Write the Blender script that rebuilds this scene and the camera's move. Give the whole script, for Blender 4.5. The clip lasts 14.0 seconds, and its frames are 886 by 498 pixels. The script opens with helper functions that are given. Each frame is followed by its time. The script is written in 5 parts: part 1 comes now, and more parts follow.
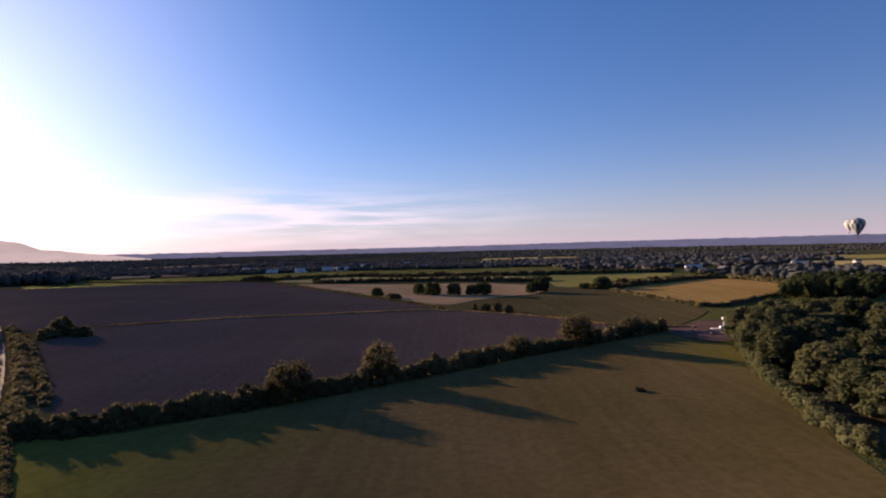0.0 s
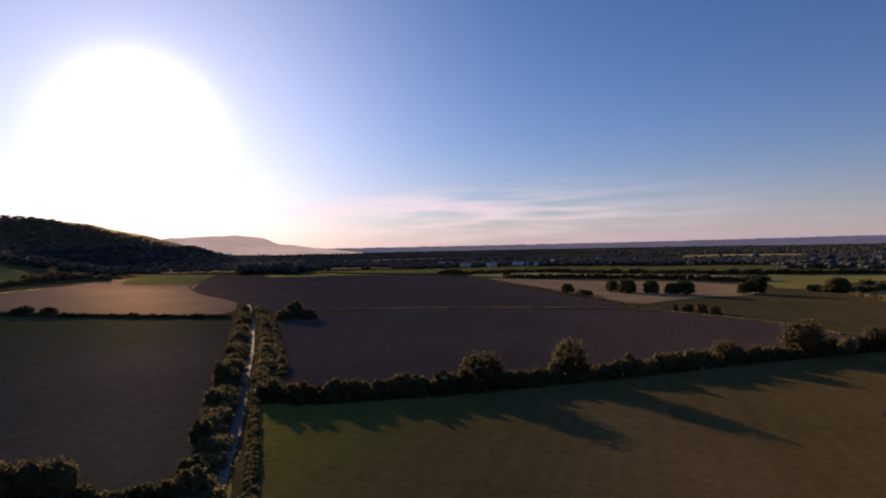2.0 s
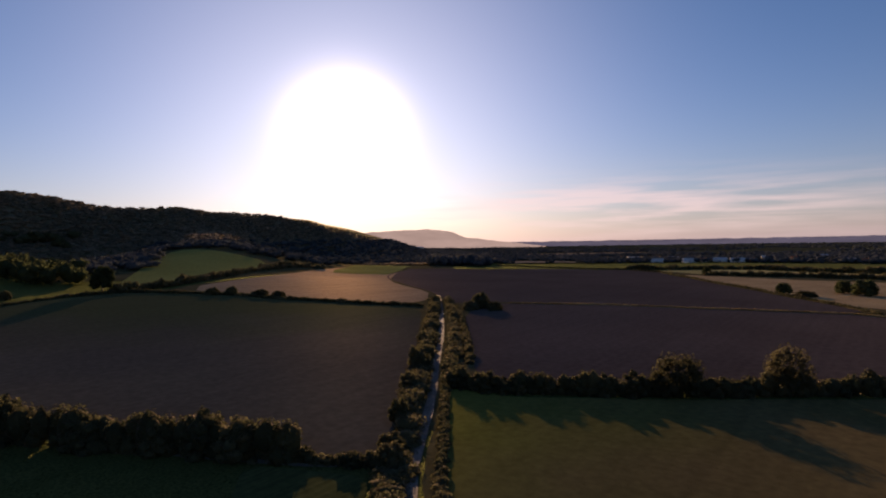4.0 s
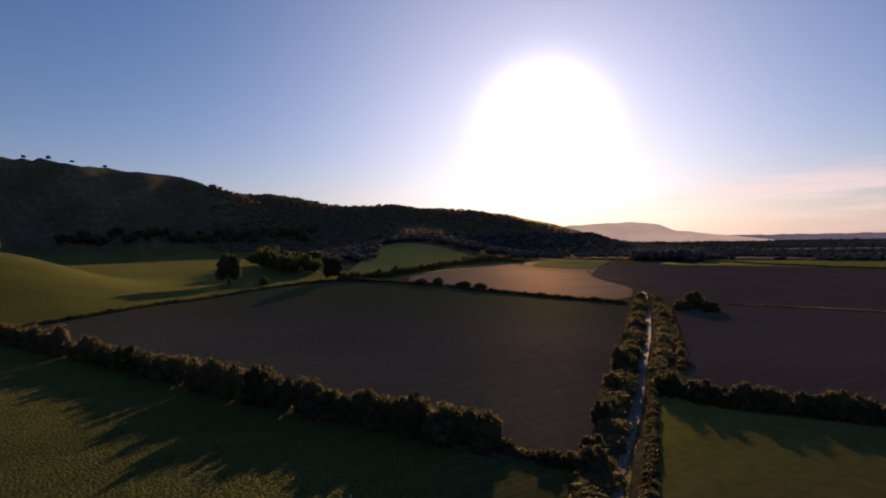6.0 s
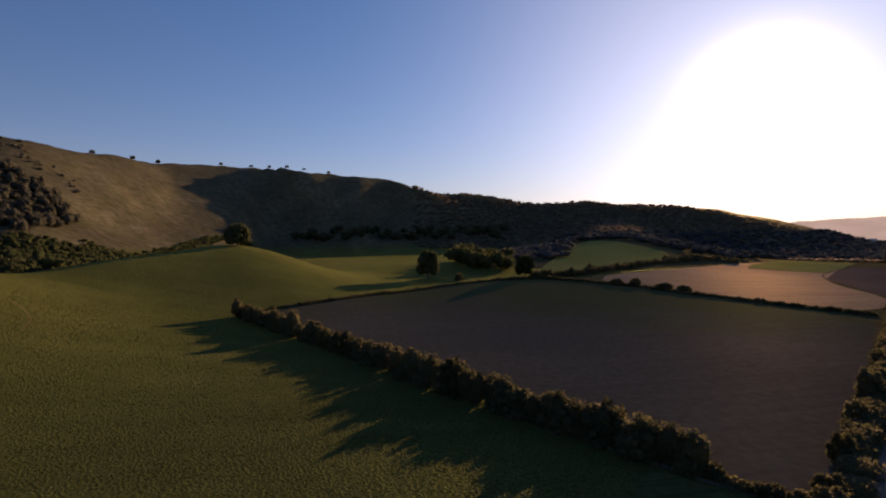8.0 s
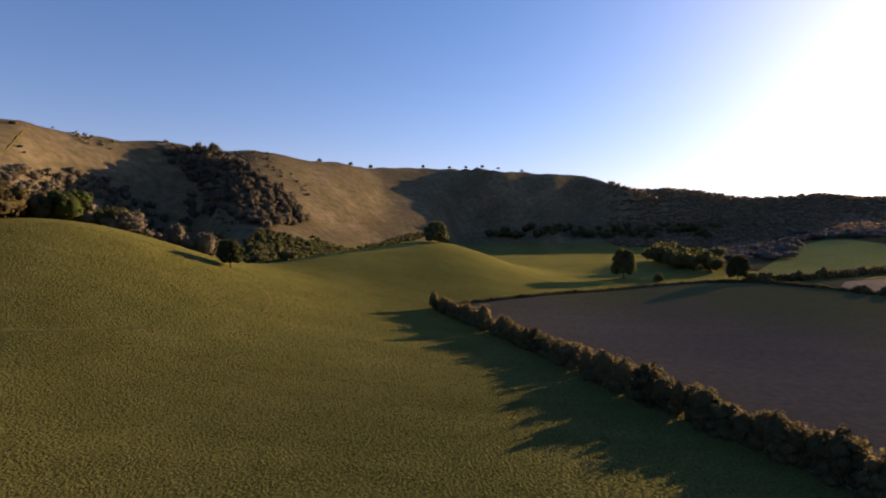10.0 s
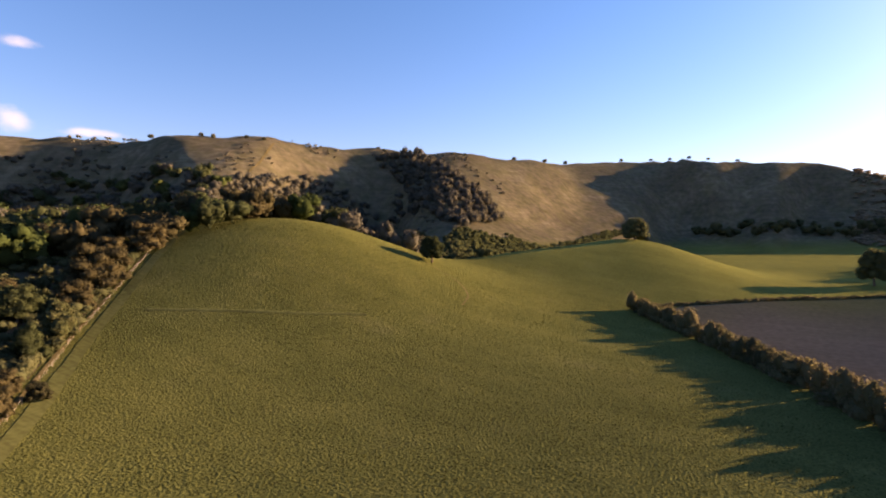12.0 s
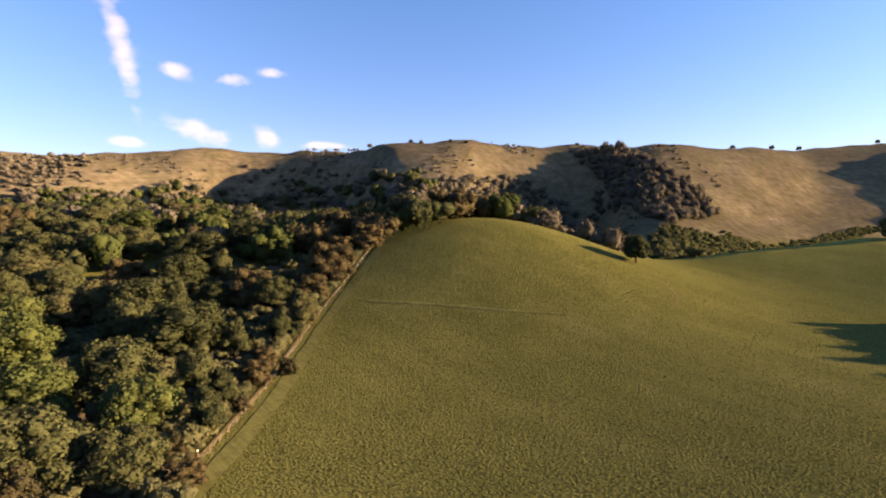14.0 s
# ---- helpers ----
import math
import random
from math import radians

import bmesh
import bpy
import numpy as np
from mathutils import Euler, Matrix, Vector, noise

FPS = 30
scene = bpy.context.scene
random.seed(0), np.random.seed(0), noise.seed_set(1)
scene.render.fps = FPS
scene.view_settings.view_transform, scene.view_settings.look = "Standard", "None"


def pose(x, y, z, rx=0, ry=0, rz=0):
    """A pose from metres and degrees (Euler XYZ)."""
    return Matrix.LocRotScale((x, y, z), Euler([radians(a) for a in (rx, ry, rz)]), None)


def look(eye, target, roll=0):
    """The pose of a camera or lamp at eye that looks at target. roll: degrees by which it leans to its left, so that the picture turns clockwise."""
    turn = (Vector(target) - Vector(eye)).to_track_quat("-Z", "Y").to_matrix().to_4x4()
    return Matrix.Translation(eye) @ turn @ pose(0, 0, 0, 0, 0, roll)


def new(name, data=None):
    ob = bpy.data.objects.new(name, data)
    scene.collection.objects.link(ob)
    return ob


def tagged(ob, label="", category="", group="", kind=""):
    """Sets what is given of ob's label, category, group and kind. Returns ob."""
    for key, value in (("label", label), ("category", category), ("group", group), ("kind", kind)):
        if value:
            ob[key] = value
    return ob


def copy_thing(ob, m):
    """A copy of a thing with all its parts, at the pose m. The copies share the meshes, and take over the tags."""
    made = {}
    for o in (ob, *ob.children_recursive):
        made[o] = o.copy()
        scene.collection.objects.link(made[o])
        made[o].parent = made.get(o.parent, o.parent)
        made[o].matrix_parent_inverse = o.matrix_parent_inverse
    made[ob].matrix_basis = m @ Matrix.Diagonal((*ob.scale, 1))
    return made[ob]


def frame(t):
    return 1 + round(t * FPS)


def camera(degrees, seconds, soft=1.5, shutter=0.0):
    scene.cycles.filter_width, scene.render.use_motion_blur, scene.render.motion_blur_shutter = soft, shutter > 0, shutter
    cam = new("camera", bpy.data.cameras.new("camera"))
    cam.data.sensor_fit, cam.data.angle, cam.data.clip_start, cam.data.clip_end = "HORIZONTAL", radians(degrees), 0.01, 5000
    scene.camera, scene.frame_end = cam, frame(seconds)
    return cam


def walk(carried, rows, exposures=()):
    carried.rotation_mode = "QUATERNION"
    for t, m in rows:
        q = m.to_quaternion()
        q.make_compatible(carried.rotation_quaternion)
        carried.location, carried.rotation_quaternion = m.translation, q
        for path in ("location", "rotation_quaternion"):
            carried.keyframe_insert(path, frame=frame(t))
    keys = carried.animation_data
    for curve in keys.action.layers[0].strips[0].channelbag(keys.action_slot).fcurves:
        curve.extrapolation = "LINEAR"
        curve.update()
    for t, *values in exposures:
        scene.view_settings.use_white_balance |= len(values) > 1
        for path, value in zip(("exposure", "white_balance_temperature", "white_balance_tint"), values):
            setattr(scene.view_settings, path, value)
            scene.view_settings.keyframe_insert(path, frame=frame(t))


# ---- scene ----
# ---- camera: a drone that hovers, drifting a little, and turns to its left ----
cam = camera(77.68, 14.0, soft=2.0)
ROWS = [
    (0.0, 0.10, -0.22, 1.35, 2.42, -0.91, 39.87),
    (0.5, 5.02, -0.20, 1.34, 2.39, -0.95, 39.82),
    (1.0, 9.75, -0.30, 1.26, 2.36, -0.99, 39.78),
    (1.5, 14.77, -0.30, 1.21, 2.32, -1.05, 39.75),
    (2.0, 19.67, -0.28, 1.19, 2.25, -1.09, 39.74),
    (2.5, 24.71, -0.31, 1.14, 2.13, -1.11, 39.73),
    (3.0, 29.08, -0.41, 1.05, 1.94, -1.06, 39.73),
    (5.5, 54.15, -0.82, 1.04, 0.31, -0.32, 39.89),
    (6.0, 59.11, -0.90, 1.04, -0.05, -0.15, 39.96),
    (6.5, 64.13, -0.94, 0.99, -0.44, 0.03, 40.07),
    (7.0, 69.14, -0.94, 0.91, -0.84, 0.21, 40.20),
    (7.5, 74.06, -0.90, 0.80, -1.16, 0.38, 40.30),
    (8.0, 78.92, -0.87, 0.78, -1.38, 0.53, 40.31),
    (10.5, 103.77, -0.96, 0.33, -1.97, 1.32, 39.87),
    (11.0, 108.76, -1.02, 0.30, -2.00, 1.33, 39.85),
    (11.5, 113.76, -0.99, 0.24, -1.97, 1.23, 39.87),
    (12.0, 118.70, -1.06, 0.16, -1.89, 1.06, 39.93),
    (12.5, 123.75, -1.14, 0.11, -1.76, 0.83, 39.99),
    (13.0, 128.70, -1.16, 0.08, -1.62, 0.58, 40.09),
    (13.5, 133.79, -1.17, 0.12, -1.49, 0.32, 40.20),
    (14.0, 138.96, -1.21, 0.20, -1.36, 0.08, 40.33),
]
EXPOSURES = [(0.0, 2.02, 6830, 36), (1.5, 1.72, 7150, 35), (3.0, 1.49, 7700, 35), (5.5, 1.52, 8250, 36), (8.0, 1.71, 8200, 36), (10.5, 2.80, 8450, 38), (14.0, 3.35, 8300, 35)]
walk(cam, [(t, pose(x, y, z, 90 + pitch, roll, yaw)) for t, yaw, pitch, roll, x, y, z in ROWS], EXPOSURES)

# ---- sun and sky ----
SUN_BEARING, SUN_HEIGHT = 48.4, 11.3
TO_SUN = Vector((-math.sin(radians(SUN_BEARING)) * math.cos(radians(SUN_HEIGHT)),
                 math.cos(radians(SUN_BEARING)) * math.cos(radians(SUN_HEIGHT)), math.sin(radians(SUN_HEIGHT))))
sun = new("sun", bpy.data.lights.new("sun", "SUN"))
sun.data.energy, sun.data.angle, sun.data.color = 3.0, radians(0.6), (1.0, 0.77, 0.46)
sun.matrix_world = look(TO_SUN * 500, (0, 0, 0))

world = bpy.data.worlds.new("sky")
scene.world = world
world.use_nodes = True
wn, wl = world.node_tree.nodes, world.node_tree.links
wn.clear()


def wmath(op, a, b=None, c=None):
    n = wn.new("ShaderNodeMath")
    n.operation = op
    for i, v in enumerate((a, b, c)):
        if v is None:
            continue
        if isinstance(v, (int, float)):
            n.inputs[i].default_value = v
        else:
            wl.new(v, n.inputs[i])
    return n.outputs[0]


def wdot(v):
    n = wn.new("ShaderNodeVectorMath")
    n.operation = "DOT_PRODUCT"
    wl.new(wcoord.outputs["Generated"], n.inputs[0])
    n.inputs[1].default_value = v
    return n.outputs["Value"]


def wmix(factor, a, b):
    n = wn.new("ShaderNodeMix")
    n.data_type, n.blend_type = "RGBA", "MIX"
    wl.new(factor, n.inputs[0])
    for k, v in ((6, a), (7, b)):
        if isinstance(v, tuple):
            n.inputs[k].default_value = (*v, 1)
        else:
            wl.new(v, n.inputs[k])
    return n.outputs[2]


wcoord = wn.new("ShaderNodeTexCoord")
sky = wn.new("ShaderNodeTexSky")
sky.sky_type, sky.sun_disc = "NISHITA", False
sky.sun_elevation, sky.sun_rotation = radians(SUN_HEIGHT), radians(-SUN_BEARING)
sky.altitude, sky.air_density, sky.dust_density, sky.ozone_density = 50, 1.0, 0.25, 3.0
balance = wn.new("ShaderNodeMix")
balance.data_type, balance.blend_type = "RGBA", "MULTIPLY"
balance.inputs[0].default_value, balance.inputs[7].default_value = 1.0, (0.460, 0.552, 0.720, 1)
wl.new(sky.outputs[0], balance.inputs[6])
# pale haze that thickens towards the horizon
parts_ = wn.new("ShaderNodeSeparateXYZ")
wl.new(wcoord.outputs["Generated"], parts_.inputs[0])
height = wmath("MAXIMUM", parts_.outputs["Z"], 0.0)
# the sky deepens with height
deepen = wn.new("ShaderNodeMix")
deepen.data_type, deepen.blend_type = "RGBA", "MULTIPLY"
deepen.inputs[7].default_value = (0.63, 0.985, 1.04, 1)
wl.new(wmath("MINIMUM", wmath("MULTIPLY", height, 2.4), 1.0), deepen.inputs[0])
wl.new(balance.outputs[2], deepen.inputs[6])
low_haze = wmath("POWER", wmath("SUBTRACT", 1.0, wmath("MINIMUM", height, 1.0)), 16.0)
hazy = wmix(wmath("MULTIPLY", low_haze, 0.72), deepen.outputs[2], (3.08, 2.88, 3.38))
# the bright aureole of hazy air round the low sun
facing = wmath("MAXIMUM", wdot(TO_SUN), 0.0)
core = wmath("MULTIPLY", wmath("POWER", facing, 380.0), 20.2)
veil = wmath("MULTIPLY", wmath("POWER", facing, 14.0), 2.38)
aureole = wn.new("ShaderNodeVectorMath")
aureole.operation = "SCALE"
aureole.inputs[0].default_value = (1.0, 0.95, 0.95)
wl.new(wmath("ADD", core, veil), aureole.inputs["Scale"])
total = wn.new("ShaderNodeVectorMath")
total.operation = "ADD"
wl.new(hazy, total.inputs[0])
wl.new(aureole.outputs[0], total.inputs[1])


# ---- clouds: thin streaks low over the plain, a few puffs and a fading trail over the hill ----
def bearing_axes(bearing, rise):
    a_ = radians(bearing)
    ahead = Vector((-math.sin(a_), math.cos(a_), rise)).normalized()
    right = ahead.cross(Vector((0, 0, 1))).normalized()
    return ahead, right, right.cross(ahead)


def puff(bearing, rise, wide, tall, lean=0.0):
    """Gaussian density of a cloud, its sizes in radians."""
    ahead, right, up = bearing_axes(bearing, rise)
    c, s_ = math.cos(lean), math.sin(lean)
    u_axis, v_axis = right * c + up * s_, up * c - right * s_
    u = wmath("DIVIDE", wmath("SUBTRACT", wdot(u_axis), 0.0), wide)
    v = wmath("DIVIDE", wdot(v_axis), tall)
    d2 = wmath("ADD", wmath("MULTIPLY", u, u), wmath("MULTIPLY", v, v))
    front = wmath("GREATER_THAN", wdot(ahead), 0.0)
    return wmath("MULTIPLY", wmath("POWER", 2.718, wmath("MULTIPLY", d2, -1.0)), front)


def sky_noise(scale, stretch, detail=5.0):
    mp = wn.new("ShaderNodeMapping")
    mp.inputs["Scale"].default_value = stretch
    wl.new(wcoord.outputs["Generated"], mp.inputs[0])
    nz = wn.new("ShaderNodeTexNoise")
    nz.inputs["Scale"].default_value, nz.inputs["Detail"].default_value = scale, detail
    wl.new(mp.outputs[0], nz.inputs["Vector"])
    return nz.outputs["Fac"]


wisps = sky_noise(26.0, (1, 1, 1.6))
dens = None
for spec in ((164.7, 0.274, 0.024, 0.014, 0.0), (159.8, 0.268, 0.026, 0.013, 0.0), (155.9, 0.284, 0.022, 0.009, 0.0),
             (162.9, 0.176, 0.052, 0.019, -0.2), (156.8, 0.173, 0.025, 0.020, 0.0), (151.0, 0.163, 0.045, 0.007, 0.0),
             (168.6, 0.152, 0.026, 0.011, 0.0), (169.1, 0.301, 0.016, 0.10, 0.22)):
    one = puff(*spec)
    dens = one if dens is None else wmath("MAXIMUM", dens, one)
cumulus = wmath("MULTIPLY", wmath("MINIMUM", wmath("MAXIMUM", wmath("ADD", wmath("MULTIPLY", dens, 1.15), wmath("MULTIPLY_ADD", wisps, 2.2, -1.45)), 0.0), 1.0), wmath("MINIMUM", wmath("MULTIPLY", dens, 1.2), 0.66))
streak = sky_noise(5.0, (1, 1, 14), 6.0)
low_band = puff(22, 0.055, 0.34, 0.040)
cirrus = wmath("MINIMUM", wmath("MAXIMUM", wmath("MULTIPLY", wmath("MULTIPLY_ADD", streak, 3.2, -1.25), low_band), 0.0), 0.5)
clouded = wmix(cirrus, total.outputs[0], (6.2, 5.7, 5.9))
clouded = wmix(cumulus, clouded, (2.6, 2.65, 2.8))
background = wn.new("ShaderNodeBackground")
background.inputs["Strength"].default_value = 0.05
wl.new(clouded, background.inputs["Color"])
wl.new(background.outputs[0], wn.new("ShaderNodeOutputWorld").inputs["Surface"])

# ---- materials ----
def shader(name):
    m = bpy.data.materials.new(name)
    m.use_nodes = True
    m.node_tree.nodes.clear()
    return m, m.node_tree.nodes, m.node_tree.links


def noise_of(n, l, scale, detail=4, stretch=(1, 1, 1), turn=0.0):
    co = n.new("ShaderNodeTexCoord")
    mp = n.new("ShaderNodeMapping")
    mp.inputs["Scale"].default_value = stretch
    mp.inputs["Rotation"].default_value = (0, 0, radians(turn))
    nz = n.new("ShaderNodeTexNoise")
    nz.inputs["Scale"].default_value, nz.inputs["Detail"].default_value = scale, detail
    l.new(co.outputs["Object"], mp.inputs[0])
    l.new(mp.outputs[0], nz.inputs["Vector"])
    return nz.outputs["Fac"]


def ramp(n, l, fac, *stops):
    r = n.new("ShaderNodeValToRGB")
    while len(r.color_ramp.elements) < len(stops):
        r.color_ramp.elements.new(0.5)
    for e, (p, c) in zip(r.color_ramp.elements, stops):
        e.position, e.color = p, (*c, 1)
    l.new(fac, r.inputs[0])
    return r.outputs[0]


def blend(n, l, fac, a, b, kind="MIX"):
    x = n.new("ShaderNodeMix")
    x.data_type, x.blend_type = "RGBA", kind
    for k, v in ((0, fac), (6, a), (7, b)):
        if isinstance(v, (int, float)):
            x.inputs[k].default_value = v
        elif isinstance(v, tuple):
            x.inputs[k].default_value = (*v, 1)
        else:
            l.new(v, x.inputs[k])
    return x.outputs[2]


def bumped(n, l, height, strength, distance):
    b = n.new("ShaderNodeBump")
    b.inputs["Strength"].default_value, b.inputs["Distance"].default_value = strength, distance
    l.new(height, b.inputs["Height"])
    return b.outputs[0]


def finish(m, n, l, colour, rough=0.9, normal=None, metal=0.0):
    p = n.new("ShaderNodeBsdfPrincipled")
    p.inputs["Roughness"].default_value, p.inputs["Metallic"].default_value = rough, metal
    p.inputs["Specular IOR Level"].default_value = 0.12
    if isinstance(colour, tuple):
        p.inputs["Base Color"].default_value = (*colour, 1)
    else:
        l.new(colour, p.inputs["Base Color"])
    if normal:
        l.new(normal, p.inputs["Normal"])
    l.new(p.outputs[0], n.new("ShaderNodeOutputMaterial").inputs[0])
    return m


def matt(m, n, l, colour, normal, sheen=0.0, onward=None):
    """Soil and grass. sheen: how much the dry blades or clods throw light onward at a low angle."""
    d = n.new("ShaderNodeBsdfDiffuse")
    d.inputs["Roughness"].default_value = 0.9
    l.new(colour, d.inputs["Color"])
    l.new(normal, d.inputs["Normal"])
    g, s = n.new("ShaderNodeBsdfGlossy"), n.new("ShaderNodeMixShader")
    g.inputs["Roughness"].default_value = 0.62
    l.new(onward or colour, g.inputs["Color"])
    l.new(normal, g.inputs["Normal"])
    # the lower the view, the more of the blades' gloss shows
    facing, cubed, amount = n.new("ShaderNodeLayerWeight"), n.new("ShaderNodeMath"), n.new("ShaderNodeMath")
    facing.inputs["Blend"].default_value = 0.5
    cubed.operation, cubed.inputs[1].default_value = "POWER", 3.0
    amount.operation, amount.inputs[1].default_value = "MULTIPLY", sheen * 1.6
    l.new(facing.outputs["Facing"], cubed.inputs[0])
    l.new(cubed.outputs[0], amount.inputs[0])
    l.new(amount.outputs[0], s.inputs[0])
    l.new(d.outputs[0], s.inputs[1])
    l.new(g.outputs[0], s.inputs[2])
    l.new(s.outputs[0], n.new("ShaderNodeOutputMaterial").inputs[0])
    return m


def field_material(name, dark, light, patch=0.02, grain=0.6, lines=None, turn=0.0, relief=0.5, depth=0.2, spacing=1.2, sheen=0.04, lush=None):
    """Soil, crops and grass: broad patches, fine grain and, where lines is given, drilled or ploughed lines along turn."""
    m, n, l = shader(name)
    wide = noise_of(n, l, patch, 5)
    fine = noise_of(n, l, grain, 6)
    colour = ramp(n, l, wide, (0.3, dark), (0.7, light))
    colour = blend(n, l, 0.5, colour, ramp(n, l, fine, (0.3, (0.62, 0.62, 0.62)), (0.72, (1.28, 1.28, 1.25))), "MULTIPLY")
    height = fine
    if lush:
        at = n.new("ShaderNodeAttribute")
        at.attribute_name = "lush"
        colour = blend(n, l, at.outputs["Fac"], colour, ramp(n, l, fine, (0.3, tuple(v * 0.75 for v in lush)), (0.7, lush)))
    if lines:
        rows = noise_of(n, l, 1.0 / spacing, 2, (1, 0.02, 1), turn)
        colour = blend(n, l, lines, colour, ramp(n, l, rows, (0.35, (0.55, 0.55, 0.55)), (0.65, (1.35, 1.35, 1.3))), "MULTIPLY")
    return matt(m, n, l, colour, bumped(n, l, height, relief, depth), sheen)


def ground_material():
    """Pasture: green below, dry and brown on the scarp, with sheep paths and tussocks."""
    m, n, l = shader("pasture")
    wide, mid, fine = noise_of(n, l, 0.012, 5), noise_of(n, l, 0.06, 5), noise_of(n, l, 1.6, 5)
    green = ramp(n, l, wide, (0.3, (0.0621, 0.0703, 0.0246)), (0.7, (0.0848, 0.0949, 0.0334)))
    dry = ramp(n, l, wide, (0.3, (0.0910, 0.0834, 0.0631)), (0.5, (0.1163, 0.1067, 0.0781)), (0.7, (0.1509, 0.1379, 0.0998)))
    dry = blend(n, l, 0.7, dry, ramp(n, l, noise_of(n, l, 0.11, 7), (0.32, (0.55, 0.55, 0.52)), (0.68, (1.3, 1.28, 1.25))), "MULTIPLY")
    # terracettes: sheep tracks that follow the contours
    steps = noise_of(n, l, 0.02, 4, (1, 1, 26))
    dry = blend(n, l, 0.30, dry, ramp(n, l, steps, (0.38, (0.62, 0.62, 0.58)), (0.6, (1.2, 1.2, 1.2))), "MULTIPLY")
    at = n.new("ShaderNodeAttribute")
    at.attribute_name = "dry"
    edge = n.new("ShaderNodeMath")
    edge.operation = "MULTIPLY_ADD"
    l.new(mid, edge.inputs[0])
    edge.inputs[1].default_value, edge.inputs[2].default_value = 0.7, -0.42
    dryness = n.new("ShaderNodeMath")
    dryness.operation, dryness.use_clamp = "ADD", True
    l.new(edge.outputs[0], dryness.inputs[0])
    l.new(at.outputs["Fac"], dryness.inputs[1])
    tufted = noise_of(n, l, 1.9, 3)
    green = blend(n, l, 0.6, green, ramp(n, l, tufted, (0.36, (0.55, 0.57, 0.55)), (0.62, (1.35, 1.33, 1.25))), "MULTIPLY")
    worn = noise_of(n, l, 0.12, 4, (1, 0.12, 1), 41)
    green = blend(n, l, 0.35, green, ramp(n, l, worn, (0.35, (0.7, 0.74, 0.7)), (0.65, (1.25, 1.2, 1.15))), "MULTIPLY")
    # far knolls: a yellower sward, with their sunlit brightness put into the green
    sunlit_sward = n.new("ShaderNodeAttribute")
    sunlit_sward.attribute_name = "sunlit_sward"
    green = blend(n, l, sunlit_sward.outputs["Fac"], green, (1.68, 1.58, 1.32), "MULTIPLY")
    colour = blend(n, l, dryness.outputs[0], green, dry)
    colour = blend(n, l, 0.45, colour, ramp(n, l, fine, (0.32, (0.55, 0.55, 0.52)), (0.7, (1.35, 1.35, 1.3))), "MULTIPLY")
    colour = blend(n, l, 0.4, colour, ramp(n, l, mid, (0.3, (0.72, 0.75, 0.66)), (0.7, (1.25, 1.2, 1.16))), "MULTIPLY")
    relief = n.new("ShaderNodeMath")
    relief.operation = "MULTIPLY_ADD"
    l.new(tufted, relief.inputs[0])
    relief.inputs[1].default_value = 1.6
    l.new(fine, relief.inputs[2])
    # green blades pass the low sun on; the dry ones do so less
    onward = blend(n, l, dryness.outputs[0], blend(n, l, 0.28, colour, (0.28, 0.31, 0.12)), colour)
    return matt(m, n, l, colour, bumped(n, l, relief.outputs[0], 1.0, 0.32), 0.37, onward)


def leaf_material(name, *tones, glow=0.35, gloss=0.0):
    """Leaves: tones vary from clump to clump and tree to tree; some light comes through them."""
    m, n, l = shader(name)
    g, o = n.new("ShaderNodeNewGeometry"), n.new("ShaderNodeObjectInfo")
    mix = n.new("ShaderNodeMath")
    mix.operation = "MULTIPLY_ADD"
    l.new(o.outputs["Random"], mix.inputs[0])
    mix.inputs[1].default_value = 0.7
    part_ = n.new("ShaderNodeMath")
    part_.operation = "MULTIPLY"
    l.new(g.outputs["Random Per Island"], part_.inputs[0])
    part_.inputs[1].default_value = 0.30
    l.new(part_.outputs[0], mix.inputs[2])
    k = len(tones) - 1
    colour = ramp(n, l, mix.outputs[0], *((0.12 + 0.76 * i / k, c) for i, c in enumerate(tones)))
    colour = blend(n, l, 0.5, colour, ramp(n, l, noise_of(n, l, 0.35, 3), (0.3, (0.78, 0.78, 0.78)), (0.7, (1.2, 1.2, 1.18))), "MULTIPLY")
    d, t, s = n.new("ShaderNodeBsdfDiffuse"), n.new("ShaderNodeBsdfTranslucent"), n.new("ShaderNodeMixShader")
    sprays = bumped(n, l, noise_of(n, l, 1.7, 3), 0.9, 0.5)
    l.new(sprays, d.inputs["Normal"])
    l.new(colour, d.inputs[0])
    l.new(colour, t.inputs[0])
    s.inputs[0].default_value = glow
    l.new(d.outputs[0], s.inputs[1])
    l.new(t.outputs[0], s.inputs[2])
    if gloss:
        # waxy leaves throw the low sun onward
        gl, fr, weak, waxed = n.new("ShaderNodeBsdfGlossy"), n.new("ShaderNodeFresnel"), n.new("ShaderNodeMath"), n.new("ShaderNodeMixShader")
        gl.inputs["Color"].default_value, gl.inputs["Roughness"].default_value, fr.inputs["IOR"].default_value = (0.8, 0.66, 0.55, 1), 0.8, 1.4
        weak.operation, weak.inputs[1].default_value = "MULTIPLY", gloss
        l.new(fr.outputs[0], weak.inputs[0])
        l.new(weak.outputs[0], waxed.inputs[0])
        l.new(s.outputs[0], waxed.inputs[1])
        l.new(gl.outputs[0], waxed.inputs[2])
        s = waxed
    l.new(s.outputs[0], n.new("ShaderNodeOutputMaterial").inputs[0])
    return m


def plain(name, colour, rough=0.6, wear=0.25, grain=3.0, metal=0.0):
    m, n, l = shader(name)
    fine = noise_of(n, l, grain, 5)
    c = blend(n, l, wear, colour, ramp(n, l, fine, (0.3, tuple(v * 0.45 for v in colour)), (0.7, tuple(min(1, v * 1.3) for v in colour))))
    return finish(m, n, l, c, rough, bumped(n, l, fine, 0.2, 0.02), metal)


